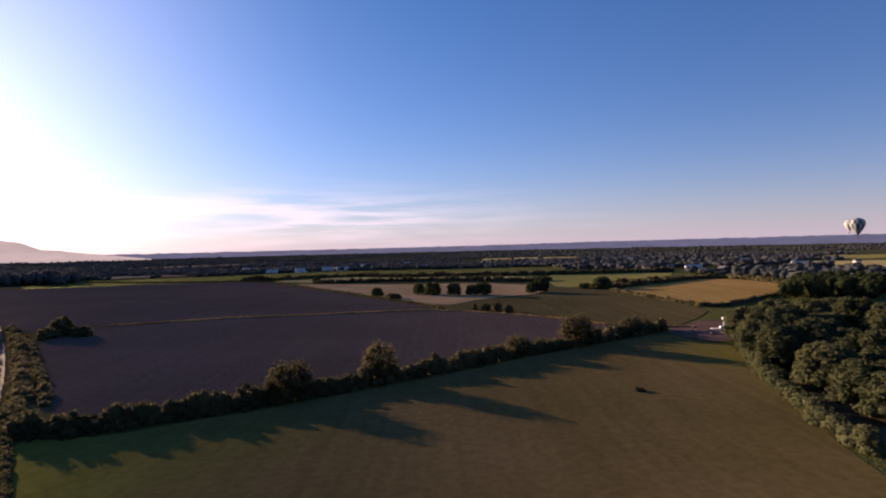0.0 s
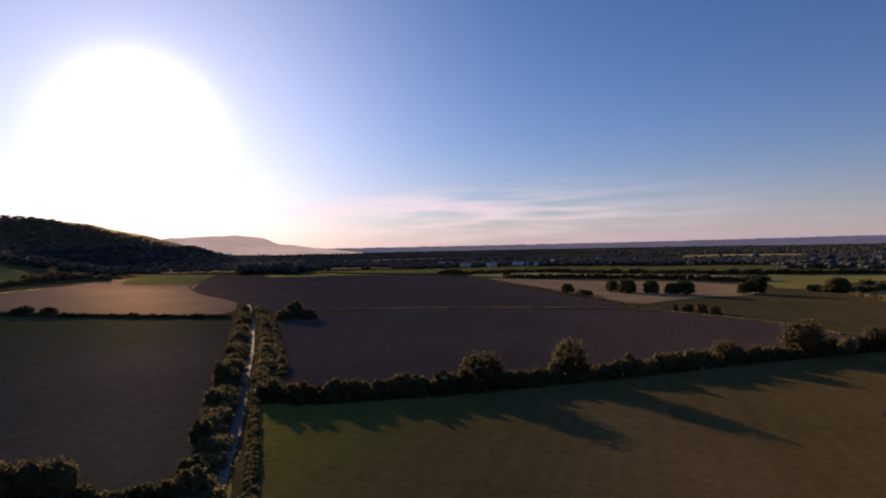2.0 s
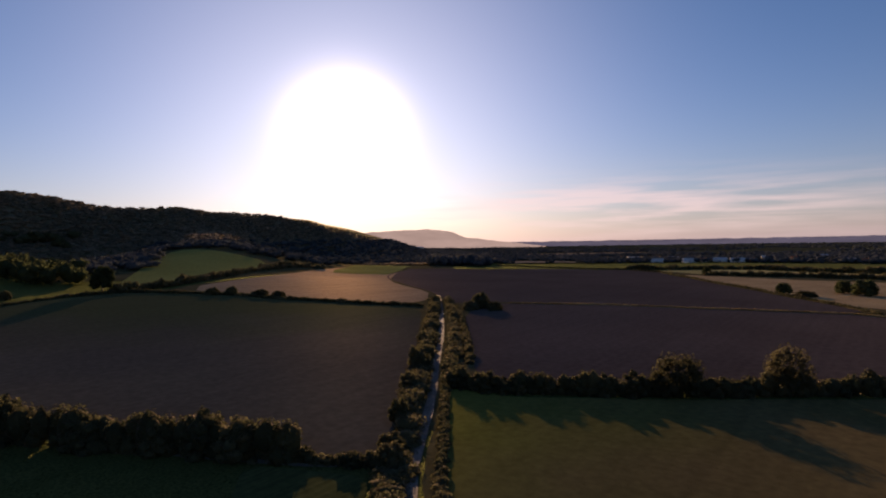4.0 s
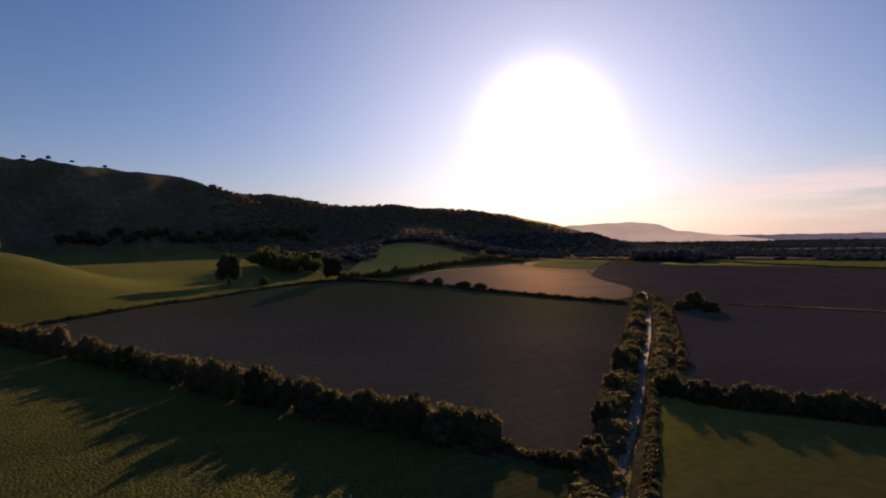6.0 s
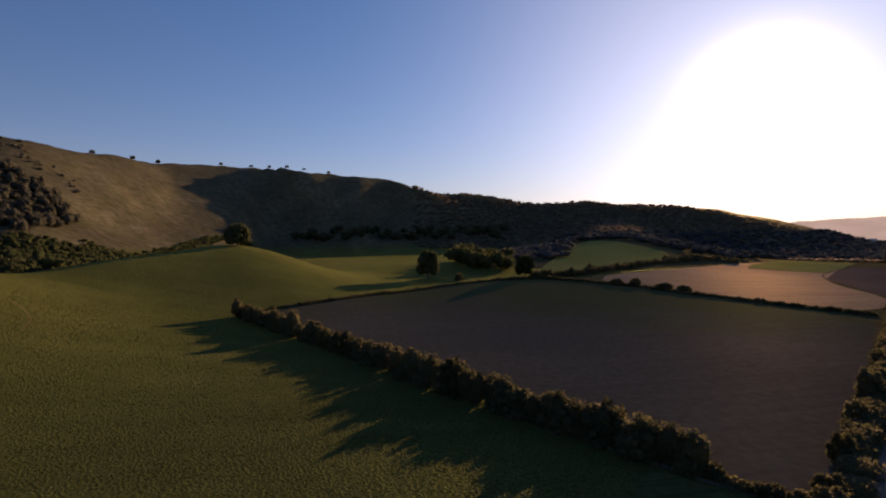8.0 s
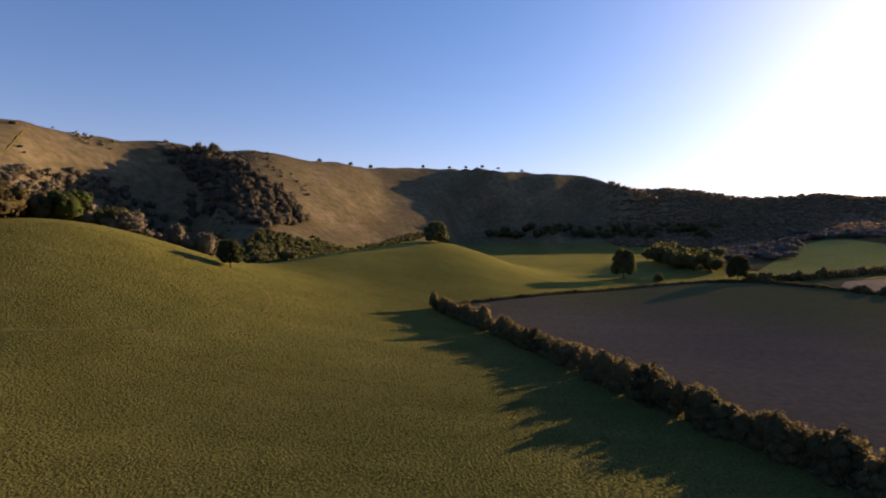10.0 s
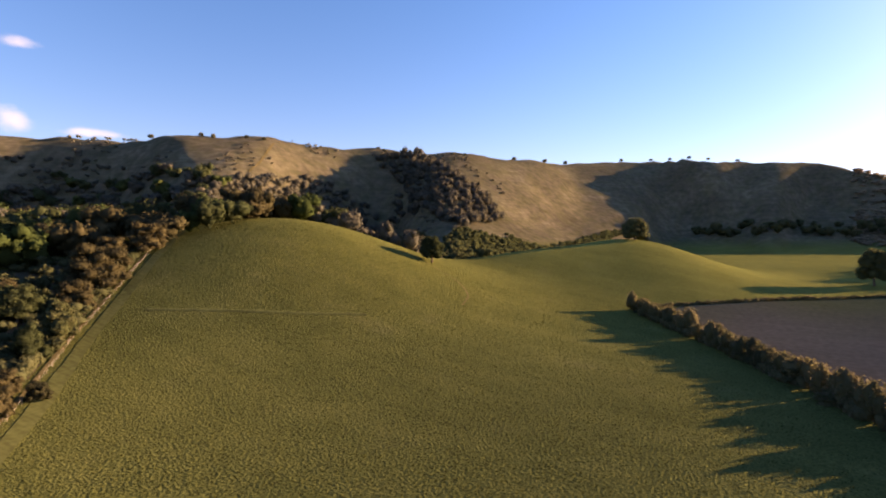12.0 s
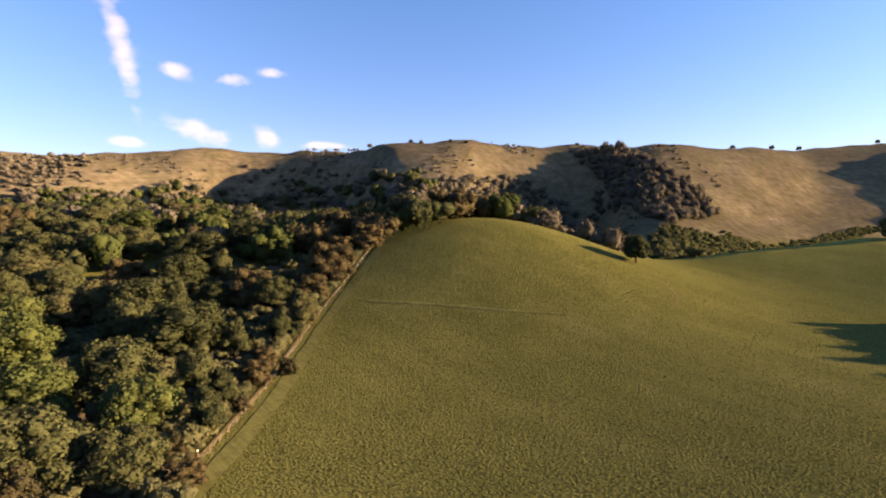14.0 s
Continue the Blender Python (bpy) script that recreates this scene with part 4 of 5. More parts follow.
hedge("hedge", [(143, 464), (150, 370), (159, 323), (197, 353), (249, 396)], 3.5, 2.6, 42, "dark hedge at the edge of the ripe corn", per_m=25, size=0.5)
hedge("hedge", [(124, 492), (146, 474), (217, 535), (295, 599), (303, 480)], 5, 4.5, 43, "dark hedge behind the ripe corn", per_m=20, size=0.6)
hedge("hedge", [(-150, 648), (-37, 645), (87, 586), (118, 608)], 7, 5.5, 44, "dark straggling hedgerow on the plain", per_m=15, size=0.7)
hedge("hedge", [(-270, 740), (-135, 797), (-42, 735), (105, 704), (306, 735)], 8, 6, 45, "dark hedgerow on the plain", per_m=15, size=0.7)

# ---- woods ----
WOOD_EAST = [(111, 204), (90, 145), (80, 113), (79, 99)] + [(125, 100), (175, 190), (176, 235), (142, 251)]
sheet("woodland_floor", WOOD_EAST, LITTER, "dark leaf litter under trees", 8, 0.2, "woodland floor")
g_wood = np.random.default_rng(5)
for i, (x, y) in enumerate(spread(WOOD_EAST, 12.5, 51, 0.4)):
    s = g_wood.uniform(0.65, 1.3)
    plant(CANOPY[i % 2], x, y, 11.5 * s, 14.5 * s, g_wood.uniform(0, 6.28), "broad brownish olive tree in a dense wood", group="trees of the dense wood")
hedge("wood_edge", [(110, 198), (98, 166), (91, 145), (86, 128), (82, 112), (79, 100)], 5.5, 3.8, 104, "brown thorn and bramble edge of the dense wood", BROWN_OAK, 0.3, 70, 0.0, "scrub", 0.5, "bush")
thicket("far_wood", spread([(225, 360), (269, 336), (362, 452), (304, 473)], 9, 52), 10, 12, 53, OAK, "dark block of woodland beyond the paddock")

FENCE_LINE = [(-30, -94), (-41, -107), (-53, -121), (-66, -137), (-83, -156), (-99, -170), (-117, -184), (-149, -209)]
WOOD_NEAR = [(x + 2.0, y - 1.8) for x, y in FENCE_LINE] + [(-95, -225), (-20, -250), (40, -200), (20, -80), (-8, -70), (-22, -80)]
sheet("woodland_floor", WOOD_NEAR, LITTER, "dark leaf litter under trees", 8, 0.2, "woodland floor")
# crowns of the near wood: place, width and kind (0 olive, 1 dark, 2 yellow green, 3 russet)
CROWNS = [(-10, -128, 15, 2), (-9, -167, 18, 2), (-7, -98, 16, 0), (-4, -92, 10, 3), (-24, -131, 17, 0), (-25, -112, 13, 2), (-19, -93, 11, 0), (-45, -156, 23, 0), (-36, -178, 15, 0), (-38, -122, 13, 1), (-55, -146, 11, 1), (-52, -125, 8, 3), (-35, -106, 9, 1), (-42, -118, 8, 1), (-27, -99, 5, 3), (-26, -87, 6, 3), (-58, -135, 7, 3), (-45, -191, 23, 0), (-34, -201, 16, 0), (-51, -185, 14, 1), (-18, -238, 22, 0), (-10, -224, 16, 0), (-25, -224, 15, 0), (-22, -200, 14, 0), (-13, -198, 15, 2), (-46, -268, 22, 0), (-63, -295, 22, 2), (-58, -263, 17, 0), (-26, -266, 22, 0), (-36, -305, 21, 1), (-21, -301, 20, 1), (-50, -318, 17, 0), (-45, -225, 16, 3), (-14, -273, 16, 0), (-76, -241, 24, 0), (-61, -212, 19, 0), (-76, -216, 13, 1), (-102, -251, 21, 0), (-107, -311, 16, 2), (-76, -186, 16, 3), (-65, -190, 12, 0), (-105, -183, 19, 3), (-130, -196, 14, 3), (-76, -292, 14, 1), (-54, -211, 8, 0), (-79, -155, 12, 1), (-80, -178, 13, 0), (-69, -149, 10, 1), (-141, -231, 14, 3), (-119, -199, 12, 3), (-158, -222, 10, 1), (-61, -127, 5, 3), (-44, -113, 4, 3), (-92, -173, 12, 3)]
rest = [(x, y, 15 * g_wood.uniform(0.7, 1.2), int(g_wood.integers(0, 3))) for x, y in spread(WOOD_NEAR, 15.0, 54) if math.hypot(x, y) > 80 and -4 < x < 30]
WORDS = ("broad olive green oak in the near wood", "dark grey green tree in the near wood", "yellow green tree catching the low sun", "russet autumn bush at the wood's edge")
for x, y, w, k in CROWNS + rest:
    kind = (OAKS[g_wood.integers(0, 2)], OAKS[4], OAKS[2], OAKS[3])[k]
    plant(kind, x, y, min(w * (1.05 if k == 1 else 0.85), 15.0), w * 1.12, g_wood.uniform(0, 6.28), WORDS[k], group="trees of the near wood")
CROWN_XY = np.array([c[:3] for c in CROWNS])


def clear_of_crowns(xy):
    d = np.hypot(xy[:, None, 0] - CROWN_XY[None, :, 0], xy[:, None, 1] - CROWN_XY[None, :, 1]) - CROWN_XY[None, :, 2] * 0.5
    return xy[d.min(1) > 3.0]


under = spread(WOOD_NEAR, 6.5, 113)
thicket("undergrowth", under[(np.hypot(*under.T) > 84) & (under[:, 0] < 12)], 3.4, 7.5, 114, BROWN_OAK, "brown hazel and bramble undergrowth between the trees", per=150, size=0.42, category="undergrowth", puffs=2)


def in_sight(xy):
    """Leaves out what lies behind the viewer for the whole of the way."""
    return xy[xy[:, 0] < 12]


WOOD_BACK = [(-135, -187), (-95, -225), (-20, -250), (40, -200), (90, -420), (-10, -540), (-150, -540), (-270, -430), (-350, -330), (-370, -225), (-275, -185), (-200, -195)]
back = clear_of_crowns(in_sight(spread(WOOD_BACK, 11.5, 55)))
tone = np.array([noise.noise((x * 0.021, y * 0.021, 7.0)) for x, y in back]) + np.random.default_rng(115).normal(0, 0.12, len(back))
for low_, high_, leaf_, seed_, words in ((-9, 0.02, OAK, 56, "rolling canopy of olive woodland under the hill"), (0.02, 0.2, LIME, 116, "yellow green trees in the woodland under the hill"), (0.2, 9, RUSSET, 117, "russet brown trees in the woodland under the hill")):
    thicket("wood", back[(tone >= low_) & (tone < high_)], 11.0, 15.5, seed_, leaf_, words, per=230, size=0.68, vary=0.45, puffs=5)
WOOD_SLOPE = [(-26, -684), (-76, -679), (-169, -692), (-252, -711), (-336, -692), (-370, -578), (-365, -501), (-371, -440), (-303, -416), (-133, -228), (-68, -261), (-10, -282)]
mixed = clear_of_crowns(spread(WOOD_SLOPE, 12.5, 57))
for k, (leaf_, words) in enumerate(((OAK, "olive green trees on the lower hillside"), (GREY_SCRUB, "grey brown thorn wood on the lower hillside"), (LIME, "yellow green trees on the lower hillside"))):
    thicket("wood", mixed[np.array([(i * 7) % 10 for i in range(len(mixed))]) // 4 == k], 10.5, 16.5, 58 + k, leaf_, words, per=170, size=0.8, vary=0.45, puffs=4)
thicket("scrub", spread([(-33, -831), (-99, -830), (-126, -772), (-85, -714), (-53, -691), (-27, -694)], 11, 97), 4.5, 10, 98, GREY_SCRUB, "dark thorn scrub on the upper slope", per=90, size=0.65, category="scrub")
thicket("scrub", spread([(-293, -759), (-369, -691), (-381, -595), (-355, -664), (-288, -728)], 11, 99), 4.5, 9, 100, GREY_SCRUB, "dark thorn scrub in the hollow", per=90, size=0.65, category="scrub")


# ---- woods and scrub below and on the scarp ----
thicket("hanging_wood", spread([(-651, -468), (-707, -426), (-619, -326), (-609, -277), (-582, -237), (-516, -235), (-470, -237), (-560, -360), (-591, -403), (-621, -406)], 10, 61), 9, 12, 62, GREY_SCRUB, "dark wood hanging in the coombe", per=80, size=0.95)
thicket("wood", spread([(-566, -385), (-424, -235), (-470, -237), (-505, -206), (-570, -180), (-726, -178), (-883, -154), (-892, -109), (-824, -153), (-487, -165), (-286, -130), (-394, -213), (-542, -355)], 6, 63), 4.5, 7.5, 64, OAK, "belt of dark trees along the foot of the hill", per=70, size=0.85)
thicket("scrub_wood", spread([(-356, -464), (-394, -450), (-508, -465), (-566, -454), (-593, -419), (-558, -373), (-505, -427), (-418, -414), (-348, -398), (-304, -398)], 8, 65), 7, 10, 66, GREY_SCRUB, "grey brown scrub wood on the lower slope", per=70, size=0.85)
sheet("wood_floor", [polar(a, 470) for a in (62, 68, 74)] + [polar(a, 1010) for a in range(74, 35, -4)] + [polar(37, 700), polar(41, 760), polar(48, 720), polar(52, 640)], MARGIN, "dry brown ground under the woods below the ridge", 12, 0.1, "margin", 0)
FOOT_WOOD = [(-411, 132), (-424, 114), (-444, 101), (-490, 108), polar(78.5, 590), polar(75, 570), polar(72.5, 500)]
thicket("wood", spread(FOOT_WOOD, 14, 67), 14, 16, 68, OAK, "tall dark wood in shade at the hill's foot", per=150, size=0.9, puffs=2)
below = spread([(-842, 193), (-487, 153), (-514, 218), (-740, 337), (-672, 366), (-591, 396), (-576, 420), (-551, 454), (-777, 733), (-708, 800), (-478, 710), (-1007, 1521), (-2064, 2334), (-969, 768), (-1046, 529), (-877, 277)], 18, 69)
thicket("wood", below[land(*below.T) < 48], 8, 22, 70, HAZED_PLAIN_LEAF, "dark woodland below the far ridge", per=30, size=1.0, vary=0.2)
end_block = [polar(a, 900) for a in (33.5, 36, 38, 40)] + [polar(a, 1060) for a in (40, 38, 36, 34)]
thicket("wood", spread(end_block, 11, 118), 17, 15, 119, HAZED_PLAIN_LEAF, "tall dark block of woodland beyond the plough", per=60, size=1.0, vary=0.2)


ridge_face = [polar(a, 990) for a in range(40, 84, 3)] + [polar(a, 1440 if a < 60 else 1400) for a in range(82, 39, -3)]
thicket("far_wood", spread(ridge_face, 11, 71), 4.2, 15, 72, HAZED_RIDGE_LEAF, "hazy brown woodland clothing the far ridge", per=16, size=0.8, vary=0.15, solid=0.84)
g_scrub = np.random.default_rng(73)
slope = np.array([polar(a, r) for a, r in zip(g_scrub.uniform(66, 180, 5000), g_scrub.uniform(390, 830, 5000))])
dz = downland(slope[:, 0], slope[:, 1])
patchy = np.array([noise.noise((x * 0.011, y * 0.011, 5.0)) for x, y in slope])
bearing_ = np.degrees(np.arctan2(-slope[:, 0], slope[:, 1])) % 360
slope = slope[(dz > 10) & (patchy > np.where(bearing_ > 144, 0.02, 0.2)) & (bearing_ > 112)][:1000]
thicket("hawthorn_scrub", slope, 2.6, 5.0, 74, GREY_SCRUB, "scattered hawthorn scrub on the dry slopes", per=40, size=0.5, category="scrub")
# the wooded plain
g_plain = np.random.default_rng(75)
pa, pe = g_plain.uniform(-46, 40, 22000), g_plain.uniform(0.0085, 0.040, 22000)
pr = 40 / pe
pxy = np.stack((-pr * np.sin(np.radians(pa)), pr * np.cos(np.radians(pa))), -1)
woody = np.array([noise.fractal((x * 0.0016, y * 0.0016, 9.0), 1.0, 2.0, 3) for x, y in pxy])
pxy = pxy[(woody > -0.16) & (pr > np.where(pa < -13, 790, 1000))][:9500]
pxy = clear_of_fields(pxy)
thicket("far_woods", pxy, 6.5, 14, 76, HAZED_PLAIN_LEAF, "dark patchwork of distant woods and hedgerow trees", per=5, size=1.3)
tree_row([(-371, -61, 16.0, 17.5)], PLAIN_TREES[:1], "rounded green tree at the foot of the hill", 13)
g_belt, belt = np.random.default_rng(120), []
for bearing in np.arange(72.5, 94.5, 0.55):
    rr_ = np.arange(900, 1300, 5.0)
    bx, by = -rr_ * math.sin(radians(bearing)), rr_ * math.cos(radians(bearing))
    up = np.argmax(land(bx, by) > 50 + g_belt.uniform(-12, 10))
    belt.append((bx[up], by[up]))
thicket("wood", np.array(belt), 15, 22, 121, OAK, "belt of rounded trees along the shaded foot of the hill", per=160, size=0.9, vary=0.4, puffs=3)
behind_corn = spread([(172, 837), (306, 735), (305, 619), (314, 498), (378, 470), (710, 882), (582, 1099), (248, 1207)], 19, 107)
gaps_ = np.array([noise.noise((x * 0.006, y * 0.006, 2.0)) for x, y in behind_corn])
thicket("far_woods", clear_of_fields(behind_corn[gaps_ > -0.22]), 8.5, 20, 108, HAZED_PLAIN_LEAF, "dark copses and gardens round farm buildings", per=22, size=1.1)
# lone hawthorns on the skyline
for i, (x, y, h, w) in enumerate([(-424, -638, 5.5, 10.1), (-453, -583, 4.4, 7.7), (-460, -570, 5.7, 6.4), (-484, -539, 4.5, 6.6), (-496, -522, 4.5, 9.3), (-674, -465, 4.7, 6.5), (-702, -438, 7.4, 8.4), (-707, -432, 7.4, 7.6), (-715, -372, 4.0, 6.6), (-727, -359, 4.1, 6.7), (-716, -278, 3.9, 8.0), (-751, -246, 4.8, 8.2), (-810, -234, 6.0, 7.0), (-971, -184, 5.3, 10.1), (-1034, -145, 4.3, 12.7), (-1046, -115, 4.7, 12.8), (-1033, -83, 6.1, 12.5), (-1011, -52, 3.4, 12.1), (-964, -9, 3.7, 11.4)]):
    bearing = math.degrees(math.atan2(-x, y)) % 360
    out = float(spline(DOWNS, 2, np.array(bearing))) if bearing < 112 else math.hypot(x, y)
    grow = out / math.hypot(x, y)
    plant(PLAIN_TREES[1], *polar(bearing, out), max(3.5, min(h, 5.5)) * grow, max(4.5, min(w, 7.5)) * grow, i * 1.3, "small dark hawthorn on the skyline of the hill", 0.13 * h)
slope_scrub = spread([(-178, -684), (-267, -723), (-337, -685), (-367, -605), (-354, -584), (-174, -669)], 9, 109)
thicket("scrub", slope_scrub, 4.5, 9, 110, GREY_SCRUB, "brown thorn scrub on the middle slope", per=60, size=0.6, category="scrub")
gap_belt = [polar(a, 515) for a in (103, 106, 109, 112)] + [polar(a, 575) for a in (112, 109, 106, 103)]
thicket("wood", spread(gap_belt, 6, 111), 4, 7, 112, OAK, "dark thorn trees below the dry slope", per=60, size=0.8)
foot_belt = [polar(a, 425) for a in range(100, 122, 3)] + [polar(a, 475) for a in range(121, 99, -3)]
thicket("wood", spread(foot_belt, 6, 105), 6.0, 8.0, 106, OAK, "belt of thorn trees behind the meadow's crest", per=70, size=0.7)
hidden_dip = [polar(a, 300) for a in range(119, 147, 3)] + [polar(a, 440) for a in range(146, 118, -3)]
thicket("scrub_wood", spread(hidden_dip, 9, 101), 9, 11.5, 102, GREY_SCRUB, "tangled thorn wood behind the meadow's brow", per=130, size=0.62, puffs=2)
hedge("fence_scrub", [(x + 3.2, y - 3.0) for x, y in FENCE_LINE], 3.6, 2.6, 103, "mixed thorn and bramble scrub behind the fence", BROWN_OAK, 0.28, 120, 0.1, "scrub", 0.5, "bush")
tree_row([(-223, -126, 12.4, 11.9), (-463, -281, 18.5, 22.3)], OAKS[:1], "dark thorn tree in the dip of the meadow", 12)
# ---- balloon over the far fields ----
def hot_air_balloon(x, y, z, width, label, cloth_b):
    root = new("hot_air_balloon")
    root.matrix_basis = Matrix.Translation((x, y, z))
    tagged(root, label, "balloon")
    prof = [(0.09, 0.0), (0.20, 0.16), (0.34, 0.36), (0.44, 0.56), (0.5, 0.78), (0.48, 0.95), (0.39, 1.08), (0.25, 1.16), (0.1, 1.2), (0.0, 1.205)]
    n = 16
    bm = bmesh.new()
    ringv = []
    for r, h in prof:
        ringv.append([bm.verts.new((width * r * math.cos(math.tau * k / 32) * (1.0 if k % 2 else 0.975), width * r * math.sin(math.tau * k / 32) * (1.0 if k % 2 else 0.975), width * h + width * 0.32)) for k in range(32)])
    for i in range(len(prof) - 1):
        for k in range(32):
            f = bm.faces.new((ringv[i][k], ringv[i][(k + 1) % 32], ringv[i + 1][(k + 1) % 32], ringv[i + 1][k]))
            f.material_index = ((k // 2) + i // 2) % 2
            f.smooth = True
    bmesh.ops.remove_doubles(bm, verts=bm.verts, dist=0.01)
    env = part("envelope", bm, WHITE_CLOTH, root)
    env.data.materials.append(cloth_b)
    bm = bmesh.new()
    bmesh.ops.create_cube(bm, size=1.0, matrix=Matrix.Translation((0, 0, width * 0.04)) @ Matrix.Diagonal((width * 0.09, width * 0.09, width * 0.08, 1)))
    bmesh.ops.bevel(bm, geom=bm.edges[:], offset=width * 0.01, segments=2, affect="EDGES")
    part("basket", bm, WICKER, root, "woven wicker basket")
    for k in range(4):
        a = math.tau * (k + 0.5) / 4
        bm = bmesh.new()
        lo, hi = Vector((math.cos(a) * width * 0.06, math.sin(a) * width * 0.06, width * 0.08)), Vector((math.cos(a) * width * 0.09, math.sin(a) * width * 0.09, width * 0.325))
        bmesh.ops.create_cone(bm, cap_ends=True, segments=6, radius1=0.08, radius2=0.08, depth=(hi - lo).length)
        bm.transform(Matrix.Translation((lo + hi) / 2) @ (hi - lo).to_track_quat("Z", "Y").to_matrix().to_4x4())
        part("rope", bm, RUBBER, root)
    return root


BR = radians(37.1)
hot_air_balloon(750 * math.sin(BR), 750 * math.cos(BR), 38, 15.0, "hot air balloon in navy and white checks, drifting low", NAVY_CLOTH)


# ---- grass tufts on the meadows ----
def tufts(name, a0, a1, r0, r1, count, size, seed, keep_out, material, label, rowed=True):
    """Grass tufts: upright bent blades in loose rows."""
    g = np.random.default_rng(seed)
    a, r = np.radians(g.uniform(a0, a1, count)), g.uniform(r0, r1, count)
    xy = np.stack((-r * np.sin(a), r * np.cos(a)), -1)
    if rowed:
        c, s = math.cos(0.7), math.sin(0.7)
        u, v = xy[:, 0] * c + xy[:, 1] * s, -xy[:, 0] * s + xy[:, 1] * c
        u = np.round(u / 1.5) * 1.5 + g.normal(0, 0.42, count)
        xy = np.stack((u * c - v * s, u * s + v * c), -1)
    keep = np.ones(count, bool)
    for outline in keep_out:
        keep &= ~inside(np.array(outline, float), xy)
    xy = xy[keep]
    n = len(xy)
    z = land(xy[:, 0], xy[:, 1])
    verts, quads = [], []
    for k in range(3):
        t = g.uniform(0, math.tau, n)
        w, h = size * g.uniform(0.5, 1.1, n), size * g.uniform(0.45, 0.95, n)
        dx, dy = np.cos(t) * w, np.sin(t) * w
        ox, oy = g.normal(0, size * 0.35, n), g.normal(0, size * 0.35, n)
        lx, ly = g.normal(0, size * 0.3, n), g.normal(0, size * 0.3, n)
        bx, by = xy[:, 0] + ox, xy[:, 1] + oy
        base = len(verts) * n * 4
        verts.append(np.stack((np.stack((bx - dx, by - dy, z - 0.05), -1), np.stack((bx + dx, by + dy, z - 0.05), -1),
                               np.stack((bx + dx * 0.6 + lx, by + dy * 0.6 + ly, z + h), -1), np.stack((bx - dx * 0.6 + lx, by - dy * 0.6 + ly, z + h), -1)), 1).reshape(-1, 3))
        quads.append(np.arange(n * 4).reshape(-1, 4) + base)
    me = raw_mesh(name, np.concatenate(verts), np.concatenate(quads), None, material)
    return tagged(new(name, me), label, "grass", kind="stuff")


FIELD_SOUTH = [(-56, 55), polar(40, 420), polar(96, 420)] + HEDGE_NEAR + HEDGE_LOW
tufts("grass_tufts", 46, 158, 60, 260, 33000, 0.145, 81, [FIELD_SOUTH, WOOD_NEAR, FENCE_LINE + [(x - 4.5, y + 4.2) for x, y in FENCE_LINE[::-1]]], TUFT, "tussocky olive grass in loose rows")
tufts("grass_tufts", -40, 40, 75, 240, 12000, 0.14, 82, [WOOD_EAST, [polar(60, 50)] + HEDGE_LONG[:1] + HEDGE_LONG + [polar(-22, 400), polar(60, 400)]], TUFT, "short meadow grass with darker tufts", False)
ribbon("field_margin", [(x + 0.8, y - 0.8) for x, y in FENCE_LINE], 1.0, MARGIN, "strip of dry straw coloured grass along the fence", 0.10, "verge")
ribbon("mown_margin", [(-14, -72)] + [(x - 2.6, y + 2.4) for x, y in FENCE_LINE], 3.6, MOWN, "smooth mown green margin beside the fence", 0.08, "verge")
tufts_line = [(-104, -157), (-116, -140), (-132, -120), (-147, -107)]
ribbon("grass_bank", tufts_line, 1.7, MOWN, "low grassy bank line across the meadow", 0.05, "bank", 0.16)

# ---- stock fence beside the wood ----
fence = tagged(new("fence"), "weathered post and wire stock fence along the wood", "fence")
fp = densify(FENCE_LINE, 4.0, False)
post_bm = bmesh.new()
bmesh.ops.create_cone(post_bm, cap_ends=True, segments=7, radius1=0.055, radius2=0.05, depth=1.5, matrix=Matrix.Translation((0, 0, 0.6)))
first_post = part("post", post_bm, POST_WOOD, fence)
for i, (x, y) in enumerate(fp):
    ob = first_post if i == 0 else new("post", first_post.data)
    ob.parent = fence
    ob.location = (x, y, float(land(x, y)))
    ob.rotation_euler = (0.04 * math.sin(i * 2.1), 0.04 * math.cos(i * 1.7), i)
for hgt in (0.45, 0.8, 1.15):
    v = np.array([(x, y, float(land(x, y)) + hgt) for x, y in fp])
    k = len(v)
    ringed = np.concatenate([v + o for o in ((0, 0, 0.012), (0.01, 0.01, -0.008), (-0.01, -0.01, -0.008))])
    q = [(s * k + i, s * k + i + 1, ((s + 1) % 3) * k + i + 1, ((s + 1) % 3) * k + i) for s in range(3) for i in range(k - 1)]
    w = new("wire", raw_mesh("wire", ringed, q, None, WIRE))
    w.parent = fence


# ---- farm yard ----
def box_bm(w, d, h, x=0.0, y=0.0, z=0.0, bevel=0.05):
    bm = bmesh.new()
    bmesh.ops.create_cube(bm, size=1.0, matrix=Matrix.Translation((x, y, z + h / 2)) @ Matrix.Diagonal((w, d, h, 1)))
    if bevel:
        bmesh.ops.bevel(bm, geom=bm.edges[:], offset=bevel, segments=2, affect="EDGES")
    return bm


